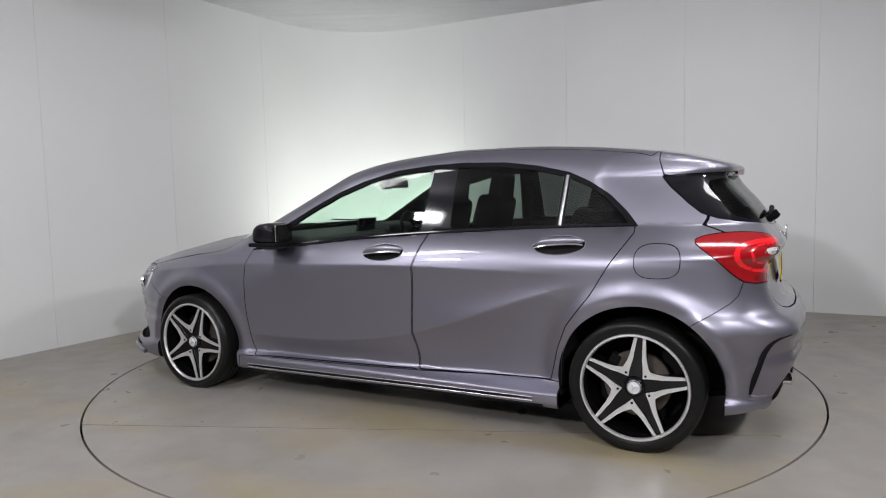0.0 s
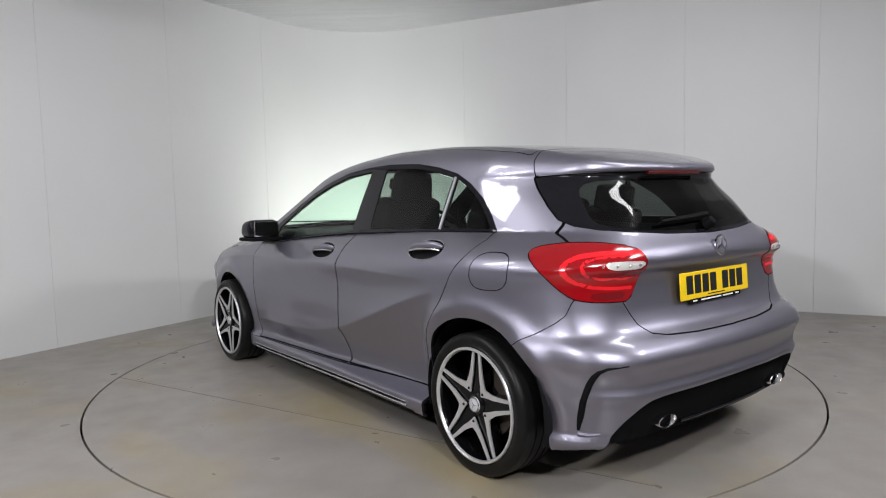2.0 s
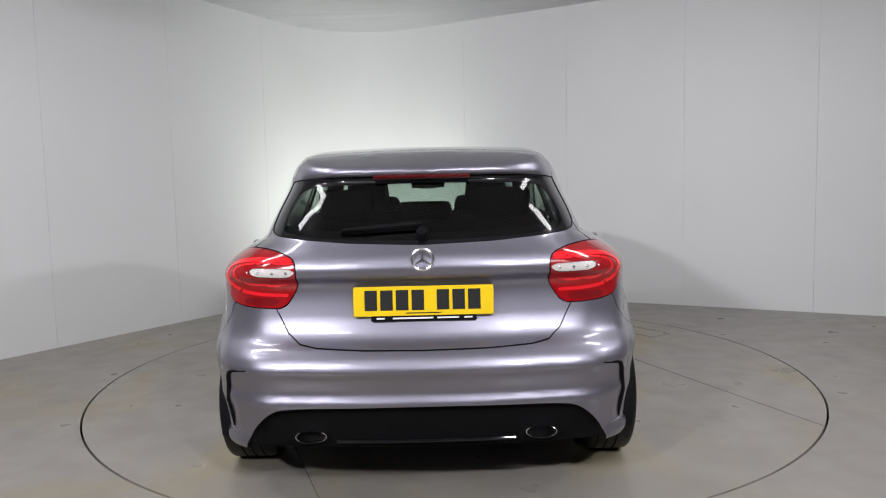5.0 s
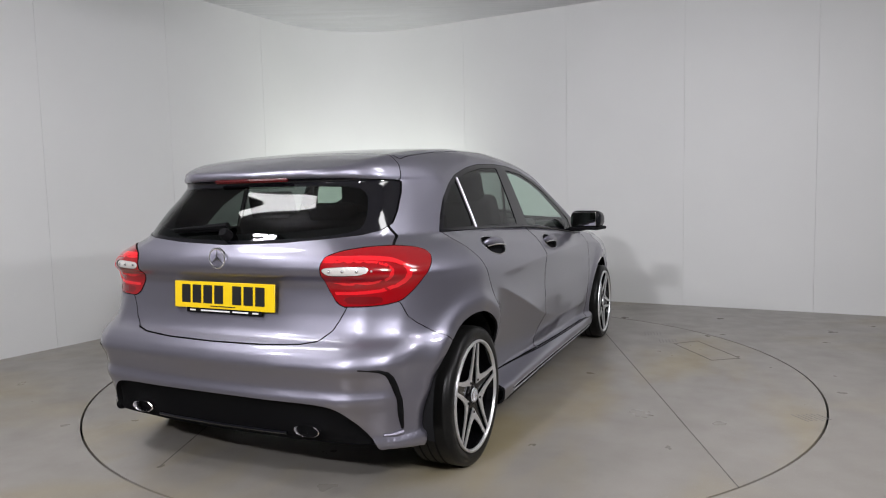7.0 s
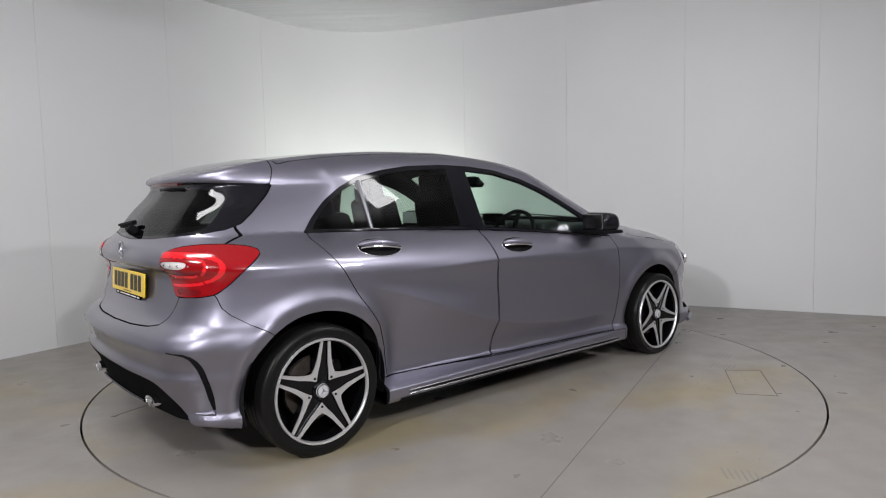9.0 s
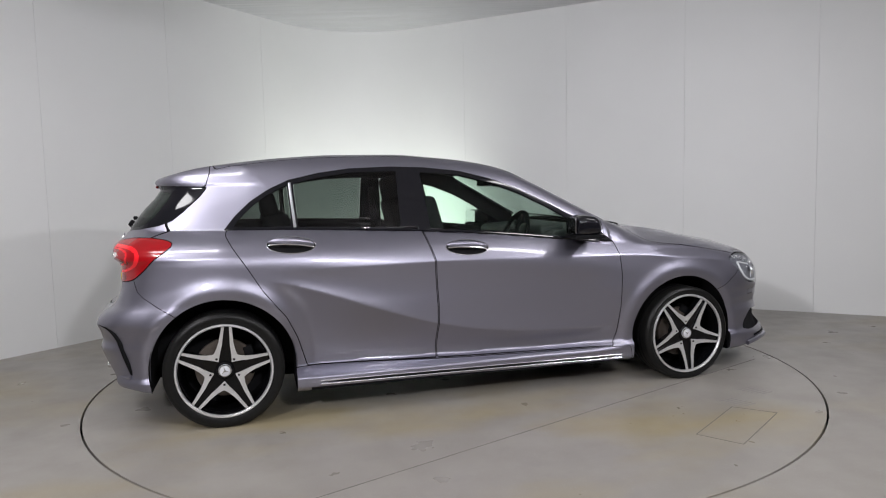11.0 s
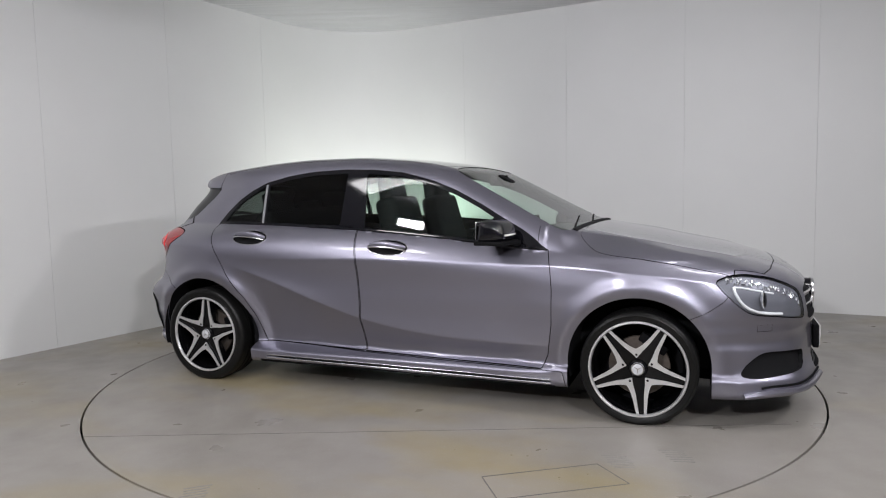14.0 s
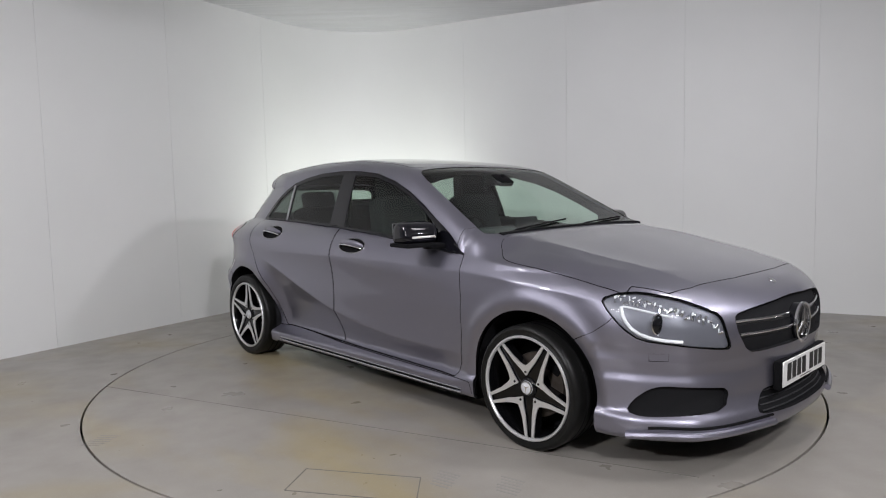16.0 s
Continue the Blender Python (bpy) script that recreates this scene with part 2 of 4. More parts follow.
def make_studio():
    far = [CORNER + ALONG_R * SIDE, CORNER + ALONG_R * SIDE + ALONG_L * SIDE, CORNER + ALONG_L * SIDE]
    # floor: one sheet with the round opening for the turntable, and its pit
    bm = bmesh.new()
    n = 128
    rim = [bm.verts.new((RING * math.cos(2 * math.pi * i / n), RING * math.sin(2 * math.pi * i / n), 0)) for i in range(n)]
    lip = [bm.verts.new((v.co.x, v.co.y, -.05)) for v in rim]
    out = [bm.verts.new((12 * math.cos(2 * math.pi * i / n), 12 * math.sin(2 * math.pi * i / n), 0)) for i in range(n)]
    for i in range(n):
        j = (i + 1) % n
        bm.faces.new((rim[i], out[i], out[j], rim[j]))
        bm.faces.new((lip[i], rim[i], rim[j], lip[j]))
    tagged(part("floor", bm, FLOOR, smooth=False), "grey painted concrete floor with tan stains", "floor", kind="structure")
    pit = part("floor_pit", plate([(2.4 * math.cos(2 * math.pi * i / 64), 2.4 * math.sin(2 * math.pi * i / 64)) for i in range(64)], .02, pose(0, 0, -.075)), LINING, smooth=False)
    tagged(pit, "dark pit under the turntable", "pit", kind="structure")
    # walls
    wall_right = tagged(new("wall_right"), "white board wall with upright joints", "wall", kind="structure")
    wall_left = tagged(new("wall_left"), "white board wall with a curved corner", "wall", kind="structure")
    # boards past the edge of view take the dimmed grey, not WALL
    joints = [1.642, 2.818, 3.985, 5.113, 6.28, 7.45, 8.62, SIDE]
    for a, b in zip(joints, joints[1:]):
        board([CORNER + ALONG_R * a, CORNER + ALONG_R * b], -ALONG_L, "wall_panel", wall_right, mat=WALL if a < 6 else UNSEEN_GREY)
    joints = [1.319, 2.487, 3.647, 4.81, 5.98, 7.15, 8.32, SIDE]
    for a, b in zip(joints, joints[1:]):
        board([CORNER + ALONG_L * a, CORNER + ALONG_L * b], -ALONG_R, "wall_panel", wall_left, mat=WALL if a < 4.5 else UNSEEN_GREY)
    board([CORNER + ALONG_R * 1.642] + [bend_point(k / 24) for k in range(25)] + [CORNER + ALONG_L * 1.319], -(ALONG_L + ALONG_R), "curved_panel", wall_left, gap=.0006)
    # unseen walls added to close the room, dimmed the same way
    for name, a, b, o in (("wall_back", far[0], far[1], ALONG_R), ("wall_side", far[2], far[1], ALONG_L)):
        w = tagged(new(name), "plain grey wall added behind the camera, out of view", "wall", kind="structure")
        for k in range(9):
            board([a.lerp(b, k / 9), a.lerp(b, (k + 1) / 9)], o, "wall_panel", w, mat=UNSEEN_GREY)
    # ceiling: a slightly sagging sheet
    bm = bmesh.new()
    n = 30
    grid = [[bm.verts.new((-13 + 26 * i / n, -13 + 26 * j / n, CEILING)) for j in range(n + 1)] for i in range(n + 1)]
    for i in range(n):
        for j in range(n):
            bm.faces.new((grid[i][j], grid[i][j + 1], grid[i + 1][j + 1], grid[i + 1][j]))
    top = bmesh.ops.extrude_face_region(bm, geom=bm.faces[:])
    for v in top["geom"]:
        if isinstance(v, bmesh.types.BMVert):
            v.co.z += .05
    bmesh.ops.recalc_face_normals(bm, faces=bm.faces[:])
    tagged(part("ceiling", bm, CEIL, smooth=False), "pale grey sheet ceiling with creases", "ceiling", kind="structure")
    # casings and diffusers for the added fill panels, unseen on the ceiling
    for px, py, watts in FILL_PANELS:
        lamp = tagged(new("fill_ceiling_light"), "slim rectangular ceiling light panel, added out of view as fill", "light", "ceiling light panels")
        lamp.matrix_basis = pose(px, py, CEILING)
        casing = rounded_box((1.28, .42, .07), (0, 0, -.035), bevel=.008)
        part("casing", casing, CASING, lamp)
        part("diffuser", rounded_box((1.16, .31, .006), (0, 0, -.074), bevel=0), GLOW_PANEL, lamp)
    for at, watts in HUNG:
        box = tagged(new("hung_floodlight"), "slim rectangular floodlight hung from the ceiling, switched on", "light", "hung floodlights")
        box.matrix_basis = at
        part("housing", rounded_box((.38, .22, .07), (0, 0, .026), bevel=.012), BLACK, box)
        part("diffuser", rounded_box((.30, .14, .006), (0, 0, -.012), bevel=0), GLOW_PANEL, box)
        up = at.inverted()
        p = at.translation
        part("bracket", tube([Vector((0, 0, .05)), up @ Vector((p.x, p.y, CEILING - .002))], .014, 8), BLACK, box)
    unit = tagged(new("flood_light"), "small black floor flood light turned to the wall", "light")
    unit.matrix_basis = FLOOD
    head_ = lathe([(.0, .10), (.06, .10), (.095, .03), (.10, .0), (.092, .0), (.088, .03)], 24, Matrix())
    part("housing", head_, BLACK, unit)
    down = FLOOD.inverted()
    for s in (1, -1):
        foot = FLOOD.translation + Vector((.14 * s, 0, -FLOOD.translation.z))
        part("stand_leg", tube([down @ FLOOD.translation + Vector((.1 * s, 0, .05)), down @ foot], .012, 8), BLACK, unit)
    part("stand_foot", tube([down @ (FLOOD.translation + Vector((x, 0, .012 - FLOOD.translation.z))) for x in (-.2, .2)], .012, 8), BLACK, unit)


make_studio()


def make_turntable():
    table = tagged(new("turntable"), "round grey painted turntable set flush in the floor", "turntable")
    n = 160
    r = RING - .011
    bm = bmesh.new()
    rim = [bm.verts.new((r * math.cos(2 * math.pi * i / n), r * math.sin(2 * math.pi * i / n), 0)) for i in range(n)]
    bm.faces.new(rim)
    ex = bmesh.ops.extrude_face_region(bm, geom=bm.faces[:])
    for v in ex["geom"]:
        if isinstance(v, bmesh.types.BMVert):
            v.co.z -= .04
    bmesh.ops.recalc_face_normals(bm, faces=bm.faces[:])
    part("deck", bm, DISC, table, smooth=False)
    # a joint across the deck and the outline of an access hatch, as thin inlaid strips
    dark = material("joint_dirt", (.14, .13, .12), .7)

    def strip(name, a, b, w=.005):
        a, b = Vector(a), Vector(b)
        d = b - a
        part(name, rounded_box((d.length, w, .0016), ((a.x + b.x) / 2, (a.y + b.y) / 2, .0006), (0, 0, math.degrees(math.atan2(d.y, d.x))), bevel=0), dark, table, smooth=False)
    strip("deck_joint", (-1.28, -1.78), (1.98, -.53), .004)
    strip("deck_joint", (-1.98, .53), (1.28, 1.78), .004)
    quad = [(.74, -1.59), (1.165, -1.31), (1.315, -1.465), (.86, -1.765)]
    for a, b in zip(quad, quad[1:] + quad[:1]):
        strip("hatch_joint", a, b)
    # rubbed tyre marks
    rubbed = material("tyre_rub", (.235, .225, .21), .5)
    for ax, ay, turn in ((1.22, -1.2, 12), (-.32, -2.05, 40), (1.45, -1.06, 12)):
        for k in range(6):
            part("tyre_mark", rounded_box((.11 - .01 * (k % 3), .007, .0014), (ax + .012 * k, ay - .022 * k, .0005), (0, 0, turn), bevel=0), rubbed, table, smooth=False)
    return table


turntable = make_turntable()
# ---- the car's outer skin, as one smooth shape: inside where skin() < 0; half of it, y >= 0 ----
def curve(*points):
    """A smooth curve through points (a, b), without overshoot, level beyond its ends."""
    a, b = (np.array(v, float) for v in zip(*points))
    h, d = np.diff(a), np.diff(b) / np.diff(a)
    m = np.zeros(len(a))
    m[0], m[-1] = d[0], d[-1]
    same = d[:-1] * d[1:] > 0
    w1, w2 = 2 * h[1:] + h[:-1], h[1:] + 2 * h[:-1]
    with np.errstate(divide="ignore", invalid="ignore"):
        m[1:-1] = np.where(same, (w1 + w2) / (w1 / d[:-1] + w2 / d[1:]), 0)

    def at(x):
        x = np.clip(x, a[0], a[-1])
        i = np.clip(np.searchsorted(a, x) - 1, 0, len(a) - 2)
        t = (x - a[i]) / h[i]
        return (b[i] * (1 + 2 * t) * (1 - t) ** 2 + h[i] * m[i] * t * (1 - t) ** 2
                + b[i + 1] * t * t * (3 - 2 * t) + h[i] * m[i + 1] * t * t * (t - 1))
    return at


def ramp(x, a, b):
    t = np.clip((x - a) / (b - a), 0, 1)
    return t * t * (3 - 2 * t)


def smax(a, b, k):
    h = np.clip(k - np.abs(a - b), 0, None) / k
    return np.maximum(a, b) + h * h * k * 0.25


AXLES = ((1.272, .286, .346), (-1.408, .300, .358))  # x, z and radius of the wheel openings
plan_width = curve((-2.1, 0.848), (-1.8, 0.880), (-1.4, 0.886), (-1, 0.885), (-0.3, 0.881), (0.4, 0.884), (0.9, 0.892), (1.28, 0.901), (1.6, 0.902), (1.9, 0.882), (2.2, 0.84))
belt_z = curve((-1.9, 1.0), (-1.38, .998), (-.87, .985), (-.34, .962), (.17, .922), (.5, .886), (.82, .852), (1.1, .83), (1.6, .80))
belt_inset = curve((-1.9, 0.179), (-1.4, 0.176), (-1, 0.150), (-0.3, 0.113), (0.4, 0.086), (0.85, 0.064), (1.2, 0.053), (1.7, 0.045))
low_inset = curve((.10, .06), (.14, .03), (.165, .012), (.225, .006), (.245, .012), (.262, .03), (.30, .034), (.36, .028), (.45, .015), (.6, .0), (.9, .0))
top_z = curve((-2, 1.17), (-1.763, 1.276), (-1.655, 1.312), (-1.523, 1.345), (-1.316, 1.373), (-1.056, 1.396), (-0.761, 1.408), (-0.469, 1.407), (-0.179, 1.386), (0.037, 1.359), (0.233, 1.312), (0.393, 1.234), (0.571, 1.136), (0.748, 1.037), (0.855, 0.985), (0.93, 0.964), (1.08, 0.945), (1.29, 0.910), (1.47, 0.874), (1.65, 0.841), (1.82, 0.803), (1.95, 0.766), (2.04, 0.722), (2.11, 0.673), (2.2, 0.573))
top_drop = curve((-1.9, .042), (-.8, .024), (.3, .02), (.9, .012), (1.1, .014), (1.7, .024), (2.1, .02))
rear_x = curve((.14, -1.986), (.2, -2.017), (.28, -2.045), (.36, -2.062), (.41, -2.077), (.45, -2.064), (.50, -2.074), (.535, -2.088), (.57, -2.074), (.60, -2.045), (.63, -2.0), (.66, -1.980), (.72, -1.960), (.81, -1.950), (.84, -1.958), (.87, -1.990), (.895, -1.996), (.93, -1.985), (.98, -1.947), (1.02, -1.925), (1.1, -1.870), (1.2, -1.787), (1.225, -1.776), (1.25, -1.803), (1.275, -1.803), (1.36, -1.672))
rear_bow = curve((0, 0.008), (0.25, 0.014), (0.46, 0.033), (0.6, 0.050), (0.735, 0.126), (0.78, 0.185), (0.84, 0.350), (0.88, 0.537), (0.95, 0.987))
front_x = curve((0.12, 2.094), (0.16, 2.165), (0.2, 2.178), (0.25, 2.168), (0.32, 2.148), (0.41, 2.146), (0.5, 2.154), (0.6, 2.146), (0.65, 2.128), (0.7, 2.093), (0.75, 2.04), (0.8, 1.916))
front_bow = curve((0, 0.012), (0.15, 0.017), (0.27, 0.034), (0.45, 0.083), (0.6, 0.140), (0.7, 0.205), (0.78, 0.320), (0.85, 0.49), (0.88, 0.68), (0.95, 1.15))
high_line = curve((-1.4, .785), (-.7, .79), (-.27, .797), (.36, .788), (.85, .778), (1.22, .752), (1.58, .712), (1.8, .68))
swoop_line = curve((-1.5, .80), (-1.16, .737), (-.846, .642), (-.592, .552), (-.276, .452), (.039, .392), (.353, .366), (.665, .36), (1.0, .36))




def opening(k, x, z):
    """Distance to the edge of a wheel opening: round above, upright below its middle."""
    ax, az, ar = AXLES[k]
    return np.hypot(x - ax, np.clip(z - az, 0, None)) - ar


def inset(x, z):
    h = z - belt_z(x)
    s = np.clip(1 + h / .19, 0, 1)
    out = belt_inset(x) * s ** 2.2 * (h < 0) + (belt_inset(x) + .345 * h + (1.5 * h * ramp(x, .86, 1.08)) + .12 * np.clip(h, 0, None) ** 2) * (h >= 0)
    out = out + low_inset(z) * (h < 0)
    # crease along the doors, a hollow panel below it, then the falling swoop with the undercut
    high, low = high_line(x), swoop_line(x)
    door = ramp(x, -1.2, -.95) * (1 - ramp(x, .6, .9))
    fade = ramp(x, -1.1, -.55) * (1 - ramp(x, 1.45, 1.7))
    d = z - high
    deep = np.clip(-d, 0, None) / .10
    under_crease = .006 * (1 - np.exp(-deep * 2)) + .010 * deep * np.exp(1 - deep)
    u = np.clip((z - low) / (high - low), 0, 1)
    hollow = .055 * (high - low) * 4 * u * (1 - u)
    out = out + fade * np.where(x > .8, 1.0, h < 0) * np.where(d > 0, .014 * (1 - np.exp(-np.abs(d) / .07)), under_crease * (1 - door)) + door * hollow
    below = np.clip(low - z, 0, None)
    out = out + door * .105 * (1 - np.exp(-below / .20)) * ramp(z, .215, .262)
    # ledge along the front bumper
    out = out + .010 * ramp(x, 1.5, 1.7) * (1 - np.exp(-np.abs(z - .468) / .03)) * ramp(z, .38, .42) * (1 - ramp(z, .5, .53))
    # flared lips round the wheel openings
    for k in (0, 1):
        r = opening(k, x, z) - .045
        out = out - .015 * np.exp(-(r / .042) ** 2) * ramp(z, .20, .30)
    return out


def skin(x, y, z):
    i = inset(x, z)
    yy = np.abs(y) + np.clip(i, -.05, None)
    side = (yy - plan_width(x)) * .94
    top = (z - top_z(x) + top_drop(x) * (np.abs(y) / .65) ** 2.2) * np.where(x > .95, .95, .9)
    ridge = .62 - .14 * (x - 1.0)
    top = top + .9 * .009 * ramp(x, .98, 1.15) * (1 - np.exp(-np.abs(np.abs(y) - ridge) / .09))
    rear = (rear_x(z) + rear_bow(yy) - x) * .85
    front = (x - front_x(z) + front_bow(yy) * (1 - .15 * ramp(-z, -.48, -.3))) * .75
    floor_z = .140 - z + .025 * ramp(x, -1.1, -1.5) + .04 * ramp(x, -1.6, -1.9)
    f = smax(side, top, .10)
    f = smax(f, rear, np.where(z > 1.0, .05 - .032 * ramp(z, 1.1, 1.2), .05))
    f = smax(f, front, .06)
    return smax(f, floor_z, .03)

# ---- cutting the skin into panels ----
def slope(P, e=.004):
    g = np.stack([skin(*(P + d).T) - skin(*(P - d).T) for d in np.eye(3) * e], 1) / (2 * e)
    return g


def settle(P, rounds=3):
    """Moves points onto the skin."""
    for _ in range(rounds):
        g = slope(P, .0015)
        P = P - g * (skin(*P.T) / np.maximum((g * g).sum(1), .1))[:, None]
    return P


def facing(P):
    g = slope(P, .008)
    return g / np.maximum(np.linalg.norm(g, axis=1), 1e-9)[:, None]


def skin_mesh(h):
    """Triangles over the half skin, y >= 0, with vertices in the middle plane."""
    xs, ys, zs = np.arange(-2.16, 2.30, h), np.arange(-h / 2, .96, h), np.arange(.12, 1.46, h)
    X, Y, Z = np.meshgrid(xs, ys, zs, indexing="ij")
    F = skin(X, Y, Z)
    inside = F < 0
    nx, ny, nz = (n - 1 for n in F.shape)
    total, count = np.zeros((nx, ny, nz, 3)), np.zeros((nx, ny, nz))
    corners = [(i, j, k) for i in (0, 1) for j in (0, 1) for k in (0, 1)]

    def at(A, c):
        return A[c[0]:c[0] + nx, c[1]:c[1] + ny, c[2]:c[2] + nz]
    for a in corners:
        for ax in range(3):
            if a[ax]:
                continue
            b = tuple(v + (n == ax) for n, v in enumerate(a))
            fa, fb = at(F, a), at(F, b)
            cross = at(inside, a) != at(inside, b)
            t = np.where(cross, fa / np.where(fa == fb, 1, fa - fb), 0)
            for n in range(3):
                total[..., n] += cross * (a[n] + (t if n == ax else 0))
            count += cross
    used = count > 0
    index = np.full(used.shape, -1)
    index[used] = np.arange(used.sum())
    base = np.stack(np.nonzero(used), 1)
    V = (base + total[used] / count[used][:, None]) * h + [xs[0], ys[0], zs[0]]
    quads = []
    for ax in range(3):
        lo = [slice(None)] * 3
        hi = [slice(None)] * 3
        lo[ax], hi[ax] = slice(0, -1), slice(1, None)
        cross = inside[tuple(lo)] != inside[tuple(hi)]
        e = np.stack(np.nonzero(cross), 1)
        o1, o2 = np.eye(3, dtype=int)[[(ax + 1) % 3, (ax + 2) % 3]]
        ok = np.ones(len(e), bool)
        for n in range(3):
            if n != ax:
                ok &= (e[:, n] > 0) & (e[:, n] < used.shape[n])
        e = e[ok]
        q = np.stack([index[tuple((e - d).T)] for d in (0 * o1, o1, o1 + o2, o2)], 1)
        flip = ~inside[tuple(e.T)]
        q[flip] = q[flip][:, ::-1]
        quads.append(q)
    Q = np.concatenate(quads)
    Q = Q[(Q >= 0).all(1)]
    V = settle(V)
    V[np.abs(V[:, 1]) < h * .3, 1] = 0
    return V, np.concatenate([Q[:, [0, 1, 2]], Q[:, [0, 2, 3]]])


def split(V, T, s):
    """Cuts triangles along s = 0; gives the points, the triangles where s < 0 and the rest."""
    s = np.where(np.abs(s) < 1e-5, 1e-5, s)
    neg = s[T] < 0
    n = neg.sum(1)
    inner, outer = [T[n == 3]], [T[n == 0]]
    mixed = T[(n == 1) | (n == 2)]
    if len(mixed) == 0:
        return V, inner[0], outer[0]
    mneg = s[mixed] < 0
    lone = np.where(mneg.sum(1) == 1, mneg.argmax(1), (~mneg).argmax(1))
    r = np.arange(len(mixed))
    a, b, c = mixed[r, lone], mixed[r, (lone + 1) % 3], mixed[r, (lone + 2) % 3]
    ends = np.sort(np.concatenate([np.stack([a, b], 1), np.stack([a, c], 1)]), 1)
    uniq, back = np.unique(ends, axis=0, return_inverse=True)
    back = back.ravel()
    w = (s[uniq[:, 0]] / (s[uniq[:, 0]] - s[uniq[:, 1]]))[:, None]
    born = V[uniq[:, 0]] * (1 - w) + V[uniq[:, 1]] * w
    ab, ac = len(V) + back[:len(r)], len(V) + back[len(r):]
    V = np.concatenate([V, born])
    tip = np.stack([a, ab, ac], 1)
    rest = np.concatenate([np.stack([ab, b, c], 1), np.stack([ab, c, ac], 1)])
    tip_neg = s[a] < 0
    rest_neg = np.concatenate([~tip_neg, ~tip_neg])
    return V, np.concatenate([inner[0], tip[tip_neg], rest[rest_neg]]), np.concatenate([outer[0], tip[~tip_neg], rest[~rest_neg]])


def poly(outline, rounds=0):
    """Signed distance to a closed outline, negative inside; rounds: how often its corners are cut."""
    P = np.array(outline, float)
    for _ in range(rounds):
        N = np.roll(P, -1, 0)
        P = np.stack([P * .8 + N * .2, P * .2 + N * .8], 1).reshape(-1, 2)

    def dist(u, v):
        best, odd = np.full(u.shape, 1e9), np.zeros(u.shape, bool)
        for (ax, ay), (bx, by) in zip(P, np.roll(P, -1, 0)):
            dx, dy = bx - ax, by - ay
            k = np.clip(((u - ax) * dx + (v - ay) * dy) / (dx * dx + dy * dy + 1e-12), 0, 1)
            best = np.minimum(best, np.hypot(u - ax - k * dx, v - ay - k * dy))
            if ay != by:
                odd ^= ((ay > v) != (by > v)) & (u < dx * (v - ay) / dy + ax)
        return np.where(odd, -best, best)
    return dist


def tail_turn(x, y):
    return np.arctan2(y - .3, -(x + 1.5)) * .55


def head_turn(x, y):
    return np.arctan2(y - .3, x - 1.3) * .6


DLO = poly([(-1.386, .997), (-1.331, 1.065), (-1.25, 1.142), (-1.151, 1.206), (-1.044, 1.254), (-.883, 1.290), (-.716, 1.312), (-.481, 1.320), (-.28, 1.312), (-.081, 1.290), (.115, 1.239), (.276, 1.177),
            (.433, 1.097), (.557, 1.026), (.679, .961), (.739, .920), (.818, .853), (.644, .868), (.489, .882), (.174, .918), (-.339, .959), (-.864, .985)])
FRONT_GLASS = poly([(-.285, .972), (-.315, 1.288), (-.08, 1.268), (.105, 1.218), (.265, 1.157), (.42, 1.078), (.535, 1.008), (.60, .965), (.60, .893), (.489, .900), (.174, .936)])
REAR_GLASS = poly([(-.455, .985), (-.452, 1.296), (-.70, 1.290), (-.87, 1.268), (-1.02, 1.235), (-1.005, 1.003), (-.864, 1.001)])
QUARTER_GLASS = poly([(-1.042, 1.008), (-1.055, 1.228), (-1.14, 1.188), (-1.235, 1.125), (-1.315, 1.045), (-1.338, 1.012)])
SAIL = poly([(.625, .90), (.625, .955), (.68, .925), (.735, .885), (.775, .866), (.64, .884)])
FRONT_DOOR = poly([(.818, .86), (.838, .768), (.847, .661), (.843, .471), (.821, .309), (.79, .238), (-.274, .250), (-.278, .347), (-.274, .547), (-.289, .804), (-.338, .985), (.17, .97)])
REAR_DOOR = poly([(-.281, .250), (-.285, .347), (-.281, .547), (-.296, .804), (-.345, .985), (-.864, 1.02), (-1.372, 1.0), (-1.378, .97), (-1.345, .914), (-1.287, .828), (-1.206, .693), (-1.092, .546), (-1.038, .428), (-.992, .268), (-.99, .262)])
TAIL = poly([(tail_turn(x, y), z) for x, y, z in ((-1.640, .781, .922), (-1.632, .756, .943), (-1.664, .721, .958), (-1.743, .673, .969), (-1.831, .610, .970), (-1.902, .535, .959), (-1.937, .485, .939), (-1.954, .468, .908),
             (-1.957, .470, .871), (-1.94, .483, .820), (-1.932, .532, .746), (-1.917, .619, .748), (-1.872, .700, .753), (-1.830, .749, .765), (-1.779, .781, .807), (-1.724, .805, .862))], 1)
HEAD = poly([(head_turn(x, y), z) for x, y, z in ((1.611, .804, .715), (1.665, .763, .739), (1.739, .719, .745), (1.856, .656, .723), (1.938, .601, .689), (2.000, .547, .654), (2.030, .545, .591), (2.049, .525, .520),
             (2.041, .542, .511), (1.910, .711, .540), (1.777, .784, .556), (1.714, .808, .601), (1.652, .815, .665))], 1)
SCREEN_EDGE = poly([(.19, -.3), (.192, .24), (.205, .45), (.235, .575), (.30, .605), (.476, .640), (.74, .692), (.905, .722), (.912, .5), (.915, .2), (.915, -.3)], 1)
BONNET = poly([(.952, -.3), (.952, .4), (.95, 1.0), (1.70, 1.0), (1.715, .735), (1.849, .672), (1.885, .558), (1.926, .229), (1.936, -.3)])
bonnet_side = curve((.9, 1.03), (.956, .95), (.975, .918), (1.014, .882), (1.073, .847), (1.295, .814), (1.583, .764), (1.70, .735), (1.8, .60), (2.2, .2))
